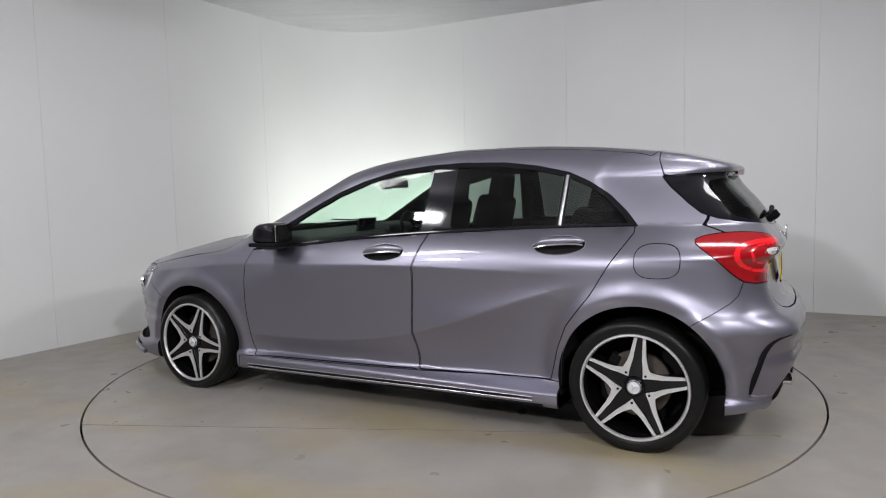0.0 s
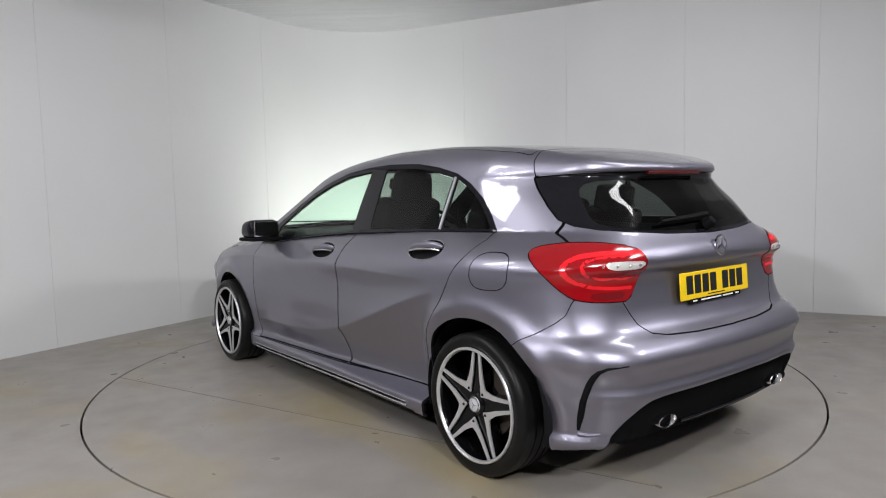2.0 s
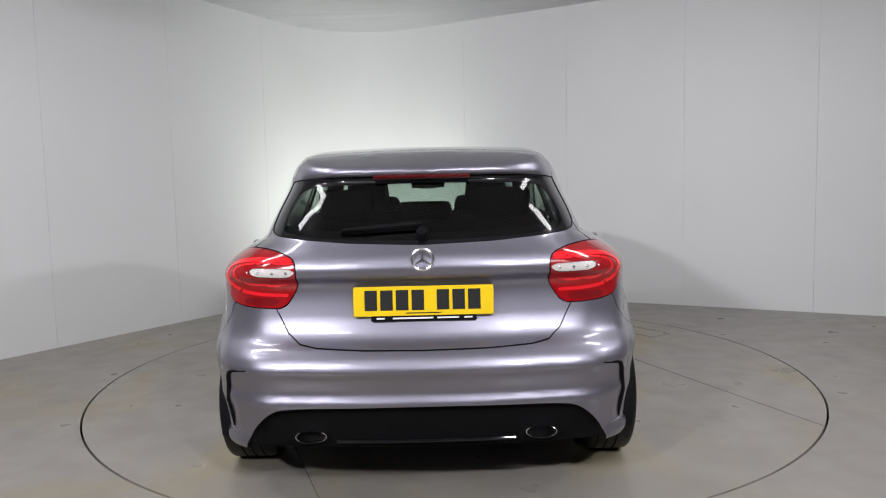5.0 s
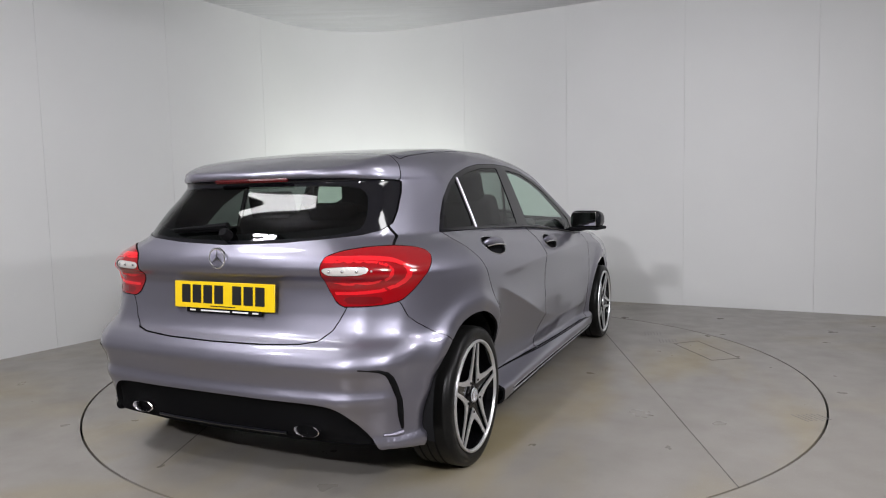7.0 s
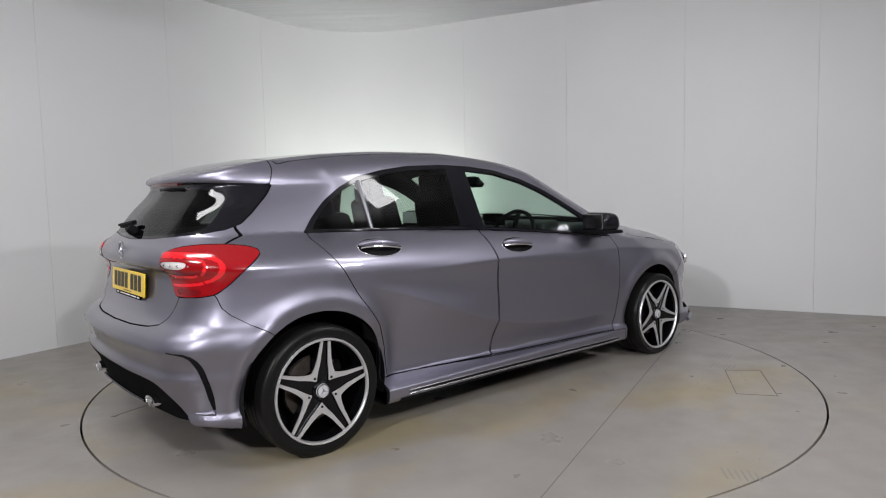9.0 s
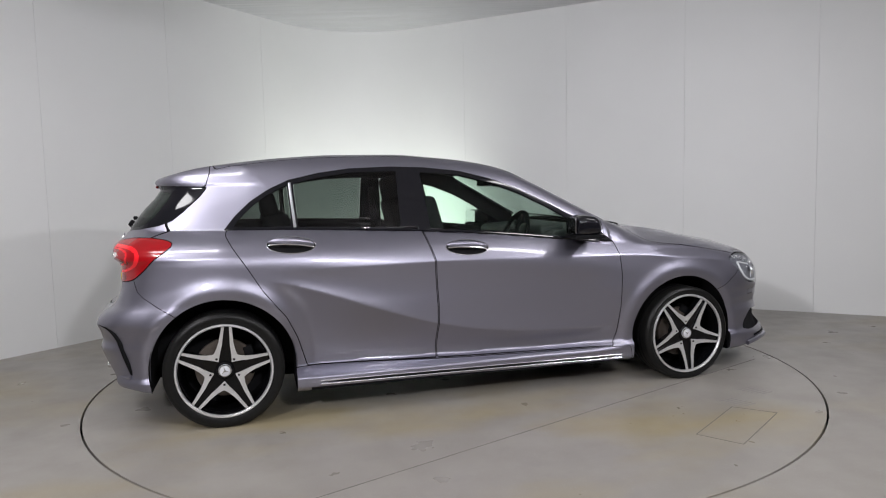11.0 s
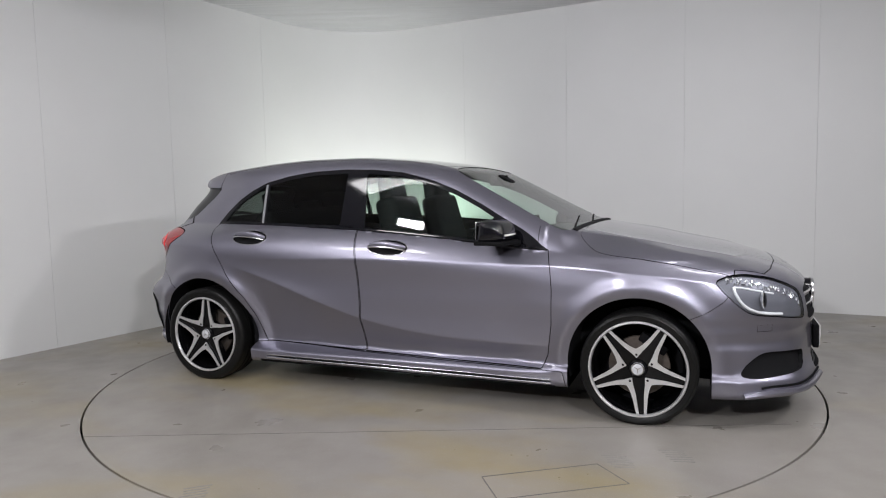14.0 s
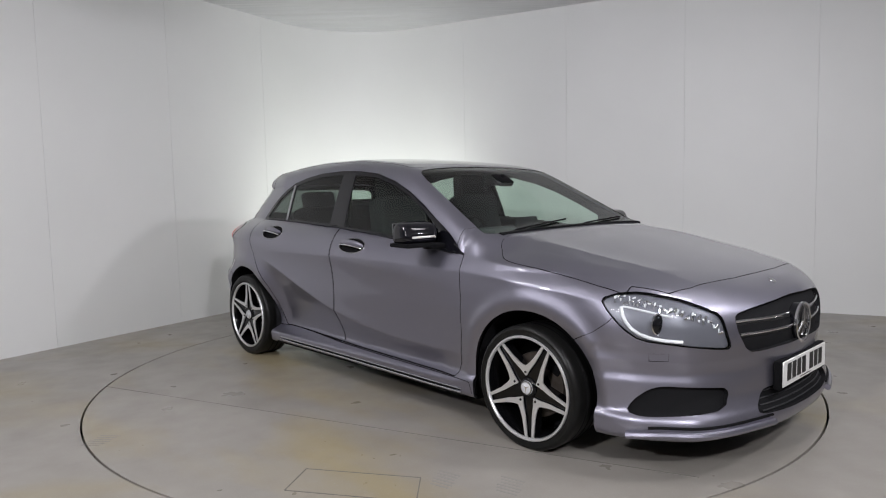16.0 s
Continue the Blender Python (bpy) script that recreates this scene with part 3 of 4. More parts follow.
ROOF = poly([(-1.438, -.3), (-1.436, .5), (-1.42, .535), (-.8, .545), (-.2, .55), (.14, .56), (.165, .545), (.178, .24), (.18, -.3)])
SPOILER = poly([(-1.447, 1.45), (-1.452, 1.30), (-1.476, 1.226), (-1.60, 1.230), (-1.74, 1.236), (-1.9, 1.24), (-1.9, 1.45)])
BACK_GLASS = poly([(-.2, .979), (.015, .979), (.27, .987), (.43, 1.000), (.56, 1.012), (.603, 1.026), (.616, 1.050), (.607, 1.099), (.586, 1.166), (.566, 1.224), (.5, 1.30), (-.2, 1.30)])
HATCH = poly([(-.2, .600), (.228, .604), (.396, .611), (.462, .622), (.509, .66), (.557, .747), (.60, .76), (.68, .80), (.70, .93), (.672, .968), (.640, 1.0), (.618, 1.03), (.6, 1.06), (-.2, 1.06)])
REAR_BUMPER = poly([(-1.5, .1), (-1.60, .56), (-1.658, .601), (-1.718, .634), (-1.782, .677), (-1.81, .706), (-1.826, .76), (-1.9, .79), (-2.3, .79), (-2.3, .1)])
FRONT_BUMPER = poly([(1.45, .1), (1.50, .515), (1.52, .534), (1.604, .574), (1.669, .621), (1.70, .66), (1.72, .95), (2.4, .95), (2.4, .1)])
SILL = poly([(-1.06, .10), (-1.06, .262), (-.7, .256), (-.3, .246), (.3, .238), (.9, .232), (.93, .10)])
FUEL = poly([(-1.492 + .094 * math.copysign(abs(math.cos(a)) ** .7, math.cos(a)), .853 + .074 * math.copysign(abs(math.sin(a)) ** .7, math.sin(a))) for a in np.linspace(0, 2 * math.pi, 28, endpoint=False)])
GRILLE = poly([(-.3, .678), (.02, .677), (.327, .666), (.475, .648), (.492, .62), (.485, .574), (.445, .505), (.40, .482), (.209, .489), (-.3, .49)], 1)
LOW_GRILLE = poly([(-.3, .328), (.30, .322), (.345, .315), (.415, .24), (.36, .222), (-.3, .212)], 1)
FOG = poly([(head_turn(x, y), z) for x, y, z in ((1.737, .815, .262), (1.759, .795, .311), (1.808, .770, .355), (1.856, .745, .372), (1.96, .65, .368), (2.062, .534, .352), (2.057, .570, .274), (1.921, .727, .258), (1.786, .798, .250))], 1)
DIFFUSER = poly([(-.3, .405), (.2, .402), (.47, .397), (.545, .388), (.59, .36), (.638, .31), (.69, .22), (.70, .10), (-.3, .10)], 1)

V0, T0 = skin_mesh(.0165)
# rows of vertices along the two door creases keep them straight
for line in (high_line, swoop_line):
    for off in (-.006, 0, .006):
        V0, Ta, Tb = split(V0, T0, np.where(V0[:, 1] > .5, V0[:, 2] - line(V0[:, 0]) - off, 1))
        T0 = np.concatenate([Ta, Tb])


class Skin:
    """What is left of the skin while panels are taken out of it."""
    def __init__(self, V, T):
        self.V, self.T = V, T

    def take(self, region, gap=.0022, keep=True):
        V, mine, rest = split(self.V, self.T, region(*self.V.T) + gap)
        self.V = V
        if gap:
            self.V, lost, rest = split(V, rest, region(*V.T) - gap)
        self.T = rest
        return Skin(self.V, mine)


def piece(name, s, mat, parent, mirror=0, sink=0.0, flange=.012, label="", both=False, dark_edge=True):
    """A panel as a mesh of its own: settled on the skin, sunk by sink, its borders turned inwards.
    mirror: 0 the left side, 1 the right side; both: one piece over the middle."""
    used, T = np.unique(s.T, return_inverse=True)
    T = T.reshape(-1, 3)
    V = s.V[used]
    mid = np.abs(V[:, 1]) < 1e-4
    V = settle(V, 2)
    N = facing(V)
    V[mid, 1] = 0
    N[mid, 1] = 0
    V = V - N * sink
    e = np.concatenate([T[:, [0, 1]], T[:, [1, 2]], T[:, [2, 0]]])
    key = np.sort(e, 1)
    _, first, n = np.unique(key, axis=0, return_index=True, return_counts=True)
    rim = e[first[n == 1]]
    rim = rim[~(mid[rim[:, 0]] & mid[rim[:, 1]])]
    allV, allN, allT = [V], [N], [T]
    if flange:
        a, b = V[rim[:, 0]], V[rim[:, 1]]
        out = np.cross(b - a, N[rim[:, 0]])
        out /= np.maximum(np.linalg.norm(out, axis=1), 1e-9)[:, None]
        out = out if flange > 0 else -out
        k, m = len(V), len(rim)
        allV += [a, b, b - N[rim[:, 1]] * flange, a - N[rim[:, 0]] * flange]
        allN += [out] * 4
        i = k + np.arange(m)
        walls = [np.stack([i, i + 3 * m, i + 2 * m], 1), np.stack([i, i + 2 * m, i + m], 1)]
        allT += walls if flange > 0 else [w[:, ::-1] for w in walls]
    edge = [0] * len(T) + [1] * (2 * len(rim) if flange else 0)
    V, N, T = np.concatenate(allV), np.concatenate(allN), np.concatenate(allT)
    if mirror or both:
        W, M, U = V * [1, -1, 1], N * [1, -1, 1], T[:, ::-1]
        if both:
            V, N, T = np.concatenate([V, W]), np.concatenate([N, M]), np.concatenate([T, U + len(V)])
        else:
            V, N, T = W, M, U
    me = bpy.data.meshes.new(name)
    me.from_pydata(V.tolist(), [], T.tolist())
    me.materials.append(mat)
    me.materials.append(LINING)
    me.polygons.foreach_set("use_smooth", np.ones(len(T), bool))
    # border faces coloured dark, in place of the shade inside the seams
    if flange and dark_edge:
        me.polygons.foreach_set("material_index", np.array(edge * (2 if both else 1), np.int32))
    me.normals_split_custom_set_from_vertices(N.tolist())
    ob = new(name, me)
    ob.parent = parent
    return tagged(ob, label)


def sides(name, s, mat, parent, **kw):
    return [piece(name, s, mat, parent, mirror=k, **kw) for k in (0, 1)]

# ---- the car ----
car = tagged(new("car"), "metallic grey five-door hatchback with black and silver alloy wheels", "car")
whole = Skin(V0, T0)


def arch(x, y, z):
    return np.where(y > .45, np.minimum(opening(0, x, z), opening(1, x, z)), .3)


whole.take(arch, 0)
under = whole.take(lambda x, y, z: z - .147 - .025 * ramp(x, -1.1, -1.5), 0)
lining = Skin(whole.V, whole.T)
dlo = whole.take(lambda x, y, z: DLO(x, z), .001)
screen = whole.take(lambda x, y, z: np.where(z > .9, SCREEN_EDGE(x, y), .3), .001)
back = whole.take(lambda x, y, z: np.where(x < -1.4, np.maximum(BACK_GLASS(y, z), SPOILER(x, z) * -1), .3), .0015)
tail = whole.take(lambda x, y, z: np.where(x < -1.5, TAIL(tail_turn(x, y), z), .3))
head = whole.take(lambda x, y, z: np.where(x > 1.5, HEAD(head_turn(x, y), z), .3))
spoiler = whole.take(lambda x, y, z: np.where(z > 1.15, SPOILER(x, z), .3))
roof = whole.take(lambda x, y, z: np.where(z > 1.2, ROOF(x, y), .3), .0018)


seam_x = np.linspace(.94, 1.76, 30)
seam = np.stack([seam_x, np.full(30, .9), bonnet_side(seam_x)], 1)
for _ in range(60):
    seam[:, 1] -= skin(*seam.T) * .6
seam_y = curve(*[(float(a), float(b)) for a, b in seam[:, :2]])


def bonnet_region(x, y, z):
    up = np.clip(facing(np.stack([x, y, z], 1))[:, 2], 0, 1)
    across = (y - seam_y(x)) * up + (bonnet_side(x) - z) * np.sqrt(1 - up * up)
    return np.where((z > .55) & (x > .8), np.maximum(BONNET(x, y), across), .3)


bonnet = whole.take(bonnet_region, .0022)
hatch = whole.take(lambda x, y, z: np.where(x < -1.55, HATCH(y, z), .3), .0022)
front_door = whole.take(lambda x, y, z: FRONT_DOOR(x, z))
rear_door = whole.take(lambda x, y, z: REAR_DOOR(x, z))
sill = whole.take(lambda x, y, z: SILL(x, z), .0015)
rear_bumper = whole.take(lambda x, y, z: np.where(x < -1.2, REAR_BUMPER(x, z), .3), .0016)
front_bumper = whole.take(lambda x, y, z: np.where(x > 1.2, FRONT_BUMPER(x, z), .3), .0016)
fender = whole.take(lambda x, y, z: np.where(z < .985, .765 - x, .3), .0015)
HANDLES = ((-.100, .862), (-1.052, .914))


def bowl(x, y, z, k):
    hx, hz = HANDLES[k]
    return (np.hypot((x - hx + (z - hz) * .3) / .122, (z - hz) / .041) - 1) * .041


front_bowl = front_door.take(lambda x, y, z: bowl(x, y, z, 0), 0)
rear_bowl = rear_door.take(lambda x, y, z: bowl(x, y, z, 1), 0)

# dark inner lining behind all panels, open at the glass and the wheels
inner = Skin(lining.V, lining.T)
inner.take(lambda x, y, z: DLO(x, z) + .02, 0)
inner.take(lambda x, y, z: np.where(z > .9, SCREEN_EDGE(x, y) + .015, .3), 0)
inner.take(lambda x, y, z: np.where((x < -1.4) & (z < 1.24), BACK_GLASS(y, z) + .05, .3), 0)
inner.take(lambda x, y, z: np.where(x > 1.5, HEAD(head_turn(x, y), z), .3), 0)
piece("inner_lining", inner, LINING, car, sink=.022, flange=0, both=True)
piece("underbody", under, BLACK, car, sink=0, flange=0, both=True)

# painted panels
piece("bonnet", bonnet, PAINT, car, both=True)
piece("roof", roof, PAINT, car, both=True)
piece("spoiler", spoiler, PAINT, car, both=True)
tailgate = piece("tailgate", hatch, PAINT, car, both=True)
sides("front_wing", fender, PAINT, car)
sides("sill", sill, PAINT, car)
doors = sides("front_door", front_door, PAINT, car), sides("rear_door", rear_door, PAINT, car)
for door, s in zip(doors, (front_bowl, rear_bowl)):
    for k in (0, 1):
        piece("handle_recess", s, PAINT, door[k], mirror=k, sink=.034, flange=0)
quarter_r = Skin(whole.V, whole.T)
flap = whole.take(lambda x, y, z: np.where(y > .5, FUEL(x, z), .3), .0018)
piece("quarter_panel", whole, PAINT, car)
piece("fuel_flap", flap, PAINT, car)
piece("quarter_panel", quarter_r, PAINT, car, mirror=1)

# front bumper with its black openings
grille = front_bumper.take(lambda x, y, z: np.where(x > 1.9, GRILLE(y, z), .3), .001)
low_grille = front_bumper.take(lambda x, y, z: np.where(x > 1.9, LOW_GRILLE(y, z), .3), .001)
fog = front_bumper.take(lambda x, y, z: np.where(x > 1.6, FOG(head_turn(x, y), z), .3), .001)
bumper = piece("front_bumper", front_bumper, PAINT, car, both=True, flange=.03)
piece("grille_backing", grille, GRILLE_BLACK, bumper, both=True, sink=.05, flange=0)
piece("lower_grille", low_grille, GRILLE_BLACK, bumper, both=True, sink=.028, flange=0)
fog_grilles = sides("fog_grille", fog, GRILLE_BLACK, bumper, sink=.03, flange=0, label="black mesh grille in the bumper")
# rear bumper with diffuser and corner slits
diffuser = rear_bumper.take(lambda x, y, z: np.where(x < -1.8, DIFFUSER(y, z), .3), .001)
back_bumper = piece("rear_bumper", rear_bumper, PAINT, car, both=True, flange=.025)
piece("diffuser", diffuser, BLACK, back_bumper, both=True, sink=.022, flange=0, label="black diffuser with two oval exhausts")

# glass
fg = dlo.take(lambda x, y, z: FRONT_GLASS(x, z), .001)
rg = dlo.take(lambda x, y, z: REAR_GLASS(x, z), .001)
qg = dlo.take(lambda x, y, z: QUARTER_GLASS(x, z), .001)
sides("window_trim", dlo, BLACK_GLOSS, car, sink=.001, flange=.008)
for name, g, m in (("front_window", fg, CLEAR), ("rear_window", rg, PRIVACY), ("quarter_window", qg, PRIVACY)):
    sides(name, g, m, car, sink=.004, flange=0)
scr = piece("windscreen", screen, SCREEN, car, both=True, sink=.003, flange=0)
FIN = poly([(-.3, .99), (.30, 1.0), (.50, 1.018), (.555, 1.04), (.545, 1.10), (.515, 1.17), (.47, 1.205), (.3, 1.212), (-.3, 1.215)], 1)
clear_back = back.take(lambda x, y, z: FIN(y, z), .0)
bg = piece("back_window", clear_back, PRIVACY, tailgate, both=True, sink=.003, flange=0)
piece("back_window_surround", back, BLACK_GLOSS, tailgate, both=True, sink=.003, flange=.008)

SATIN = material("satin_strip", (.5, .5, .52), .25, .8)
# light thin trims: divider bars in the rear windows, bright belt and sill strips
for s in (1, -1):
    def on_side(pts, lift=.003):
        P = np.array([(x, .9, z) for x, z in pts])
        for _ in range(12):
            P[:, 1] -= skin(*P.T)
        P = P + facing(P) * lift
        return [(x, s * y, z) for x, y, z in P]
    part("window_divider", tube(on_side([(-1.024, 1.0), (-1.028, 1.06), (-1.033, 1.12), (-1.037, 1.18), (-1.04, 1.238)], .0), .0085, 6), material("divider_grey", (.25, .25, .26), .3, .5), car)
    part("window_seal", tube(on_side([(-1.37 + 2.10 * k / 24, float(belt_z(-1.37 + 2.10 * k / 24)) + .002) for k in range(25)], .001), .006, 6), BLACK_GLOSS, car)
    slot = [(-.93 + 1.77 * k / 24, .190 - .014 * k / 24) for k in range(25)]
    part("sill_slot", tube(on_side(slot, .0), lambda t: .007 * min(1, 8 * t + .15, 8 * (1 - t) + .3), 6), BLACK, car)
    part("sill_strip", tube(on_side([(x, z - .0095) for x, z in slot], .003), .004, 6), SATIN, car)
    part("sill_strip", tube(on_side([(x, z + .0085) for x, z in slot], .002), .0028, 6), SATIN, car)
    strip = [(-.98 + 1.84 * k / 20, .156 - .008 * k / 20) for k in range(21)]
    part("sill_skirt", tube(on_side(strip, -.012), .016, 6), BLACK, car)


# ---- wheels ----
def make_wheel(name, x, side, turn, face, hub_z):
    wheel = new(name)
    wheel.parent = car
    # local z points outwards from the car
    base = pose(x, side * face, hub_z, -90 * side, 0, 0)
    base = base @ pose(0, 0, 0, 0, 0, turn * side)
    R, rim_r = hub_z + .006, .2375
    prof = [(rim_r - .004, -.012), (rim_r + .008, -.004), (rim_r + .03, .0), (R - .022, -.001), (R - .009, -.006), (R - .002, -.016), (R, -.032), (R, -.17), (R - .004, -.195), (R - .02, -.212), (rim_r + .02, -.215), (rim_r - .004, -.205)]
    part("tyre", lathe(prof, 72, base, closed=True), RUBBER, wheel)
    grooves = bmesh.new()
    for zz in (-.075, -.115, -.155):
        g = lathe([(R + .0008, zz - .004), (R + .0008, zz + .004)], 72, base)
        me = bpy.data.meshes.new("tmp")
        g.to_mesh(me)
        g.free()
        grooves.from_mesh(me)
    part("tread_groove", grooves, LINING, wheel)
    lip = [(rim_r - .002, -.014), (rim_r + .0035, -.004), (rim_r + .001, .002), (rim_r - .006, .003), (rim_r - .010, -.002), (rim_r - .012, -.012)]
    part("rim_lip", lathe(lip, 72, base, closed=True), RIM_SILVER, wheel, "bright turned rim edge")
    part("rim_barrel", lathe([(rim_r - .013, -.008), (rim_r - .022, -.03), (rim_r - .03, -.10), (rim_r - .025, -.2)], 72, base), RIM_BLACK, wheel)
    part("brake_disc", lathe([(.05, -.088), (.148, -.088), (.15, -.092), (.15, -.108), (.05, -.108)], 48, base), STEEL, wheel)
    part("hub_back", lathe([(.0, -.078), (.075, -.078), (.08, -.085), (.08, -.11)], 32, base), BLACK, wheel)
    part("wheel_back", lathe([(.0, -.19), (.235, -.19), (.24, -.2), (0, -.2)], 32, base), LINING, wheel)
    cal = rounded_box((.05, .15, .05), (.132, 0, -.105), bevel=.012)
    cal.transform(base)
    part("brake_caliper", cal, BLACK, wheel)
    # five double spokes: black sides with turned V faces between neighbours
    for k in range(5):
        a = math.radians(72 * k)

        def P(r, deg):
            t = a + math.radians(deg)
            return (r * math.cos(t), r * math.sin(t))
        r_end = rim_r - .012
        vee = [P(r_end, 3.0), P(.13, 8.6), P(.092, 17), P(.066, 27.5), P(.056, 33), P(.056, 39), P(.066, 44.5), P(.092, 55), P(.13, 63.4), P(r_end, 69), P(r_end, 65.6), P(.15, 58.0), P(.122, 50.5), P(.108, 43), P(.101, 36), P(.108, 29), P(.122, 21.5), P(.15, 14.0), P(r_end, 6.4)]
        bm = plate(vee, .006)
        for v in bm.verts:
            v.co.z += -.010 - .016 * (1 - math.hypot(v.co.x, v.co.y) / r_end)
        bm.transform(base)
        part("spoke_face", bm, RIM_SILVER, wheel, smooth=False)
        blk = plate([P(r_end, -4.0), P(.12, -11), P(.07, -30), P(.045, -36), P(.045, 36), P(.07, 30), P(.12, 11), P(r_end, 4.0)], .012)
        for v in blk.verts:
            v.co.z += -.028 - .016 * (1 - math.hypot(v.co.x, v.co.y) / r_end)
        blk.transform(base)
        part("spoke_web", blk, RIM_BLACK, wheel, smooth=False)
        for d0, d1 in ((4.4, 7), (-4.4, -7)):
            wall = plate([P(r_end, d0), P(.13, d0 * 2.1), P(.075, d0 * 5.2), P(.088, d0 * 5.6), P(.15, d1 * 1.9), P(r_end, d1)], .045)
            for v in wall.verts:
                v.co.z += -.056 - .016 * (1 - math.hypot(v.co.x, v.co.y) / r_end)
            wall.transform(base)
            part("spoke_side", wall, RIM_BLACK, wheel, smooth=False)
        px, py = P(.0725, 36)
        part("wheel_bolt", lathe([(0, .0005), (.0055, .0005), (.006, -.004)], 10, base @ pose(px, py, -.0125)), LINING, wheel)
    cap = part("hub_cap", lathe([(0, -.008), (.026, -.009), (.031, -.012), (.033, -.02), (.033, -.03)], 32, base), material("hub_cap_silver", (.62, .63, .66), .35, .25), wheel)
    part("hub_ring", lathe([(.026, -.008), (.03, -.0085), (.031, -.012)], 32, base), CHROME, wheel)
    for k in range(3):
        st = plate([(-.0035, 0), (0, .024), (.0035, 0)], .002, base @ pose(0, 0, -.009, 0, 0, 120 * k))
        part("hub_star", st, CHROME, wheel, smooth=False)
    part("hub_flange", lathe([(.033, -.016), (.042, -.020), (.047, -.028), (.047, -.05)], 32, base), RIM_BLACK, wheel)
    return wheel


make_wheel("front_wheel", 1.258, 1, -42, .918, .285)
make_wheel("front_wheel", 1.278, -1, -59, .906, .280)
make_wheel("rear_wheel", -1.398, 1, -25, .872, .292)
make_wheel("rear_wheel", -1.408, -1, -13.3, .876, .293)
for ax, az, ar in AXLES:
    for s in (1, -1):
        liner = lathe([(ar + .004, 0), (ar + .006, .36), (.05, .362)], 40, pose(ax, s * .835, az, 90 * s, 0, 0), arc=(math.radians(-15 if s > 0 else 165), math.radians(195) if s > 0 else math.radians(375)))
        part("wheel_arch_liner", liner, LINING, car)


# ---- fittings on the car ----
def outward(turn_mid, scale, sign, u, z, sink=0.0):
    """The point of the skin seen round an upright axis at turn u and height z."""
    a = u / scale
    d = np.array([sign * math.cos(a), math.sin(a), 0])
    lo, hi = 0.0, 1.6
    o = np.array([turn_mid[0], turn_mid[1], z])
    for _ in range(15):
        m = (lo + hi) / 2
        if skin(*(o + d * m)[:, None])[0] < 0:
            lo = m
        else:
            hi = m
    p = o + d * lo
    return p - facing(p[None])[0] * sink


def head_point(u, z, sink=0.0):
    return outward((1.3, .3), .6, 1, u, z, sink)


def tail_point(u, z, sink=0.0):
    return outward((-1.5, .3), .55, -1, u, z, sink)


def slide(p, axis, sink):
    """Moves one point along an axis onto the skin, then sinks it."""
    p, d = np.array(p, float), np.eye(3)[axis] * .002
    for _ in range(6):
        f = skin(*np.stack([p, p + d]).T)
        p[axis] -= np.clip(f[0] * .002 / (f[1] - f[0] + 1e-9 * (f[1] == f[0])), -.3, .3)
    return p - facing(p[None])[0] * sink


def front_point(y, z, sink=0.0):
    return slide((2.35 - .9 * y * y, y, z), 0, sink)


def rear_point(y, z, sink=0.0):
    return slide((-2.1 if z < .9 else -2.0 + (z - .9) * .6, y, z), 0, sink)


def side_point(x, z, sink=0.0):
    return slide((x, .9, z), 1, sink)


def top_point(x, y, sink=0.0):
    return slide((x, y, 1.45), 2, sink)


def flip(points, s):
    return [(x, s * y, z) for x, y, z in points]


# tail lamps: red lens, bright light guides, clear reversing strip
STRIP = poly([(tail_turn(x, y), z) for x, y, z in ((-1.905, .655, .900), (-1.919, .645, .871), (-1.957, .518, .866), (-1.960, .478, .874), (-1.956, .474, .897), (-1.938, .584, .903))], 1)
GUIDE = poly([(.19, .938), (.40, .938), (.50, .927), (.556, .897), (.562, .863), (.53, .828), (.46, .803), (.36, .793), (.24, .790), (.24, .802), (.36, .806), (.45, .816), (.512, .839), (.538, .866), (.533, .892), (.49, .912), (.40, .922), (.19, .922)], 1)
GUIDE_IN = poly([(.19, .914), (.38, .914), (.45, .905), (.475, .885), (.46, .855), (.40, .842), (.22, .838), (.22, .828), (.40, .831), (.472, .847), (.49, .885), (.462, .913), (.38, .922), (.19, .922)], 1)
FOG_RED = poly([(.29, .758), (.30, .786), (.44, .786), (.45, .764), (.40, .757)], 1)
strip_s = tail.take(lambda x, y, z: STRIP(tail_turn(x, y), z), 0)
guide_s = tail.take(lambda x, y, z: GUIDE(tail_turn(x, y), z), 0)
guide_i = tail.take(lambda x, y, z: GUIDE_IN(tail_turn(x, y), z), 0)
fog_s = tail.take(lambda x, y, z: FOG_RED(tail_turn(x, y), z), 0)
for k in (0, 1):
    lamp = piece("tail_lamp", tail, RED_LENS, car, mirror=k, sink=-.002, flange=.015, label="red tail lamp with a clear reversing strip")
    piece("reversing_light", strip_s, WHITE_LENS, lamp, mirror=k, sink=.001, flange=0)
    piece("light_guide", guide_s, RED_BRIGHT, lamp, mirror=k, sink=-.0045, flange=.003, dark_edge=False)
    piece("light_guide", guide_i, RED_BRIGHT, lamp, mirror=k, sink=-.0035, flange=.002, dark_edge=False)
    piece("rear_fog_light", fog_s, RED_DARK, lamp, mirror=k, sink=-.001, flange=0)
    s = 1 if k == 0 else -1
    for n in range(4):
        p = tail_point(.235 + .055 * n, .884, .001)
        bulb = bmesh.new()
        bmesh.ops.create_icosphere(bulb, subdivisions=2, radius=.006, matrix=Matrix.Translation((p[0], s * p[1], p[2])))
        part("bulb", bulb, CHROME, lamp)

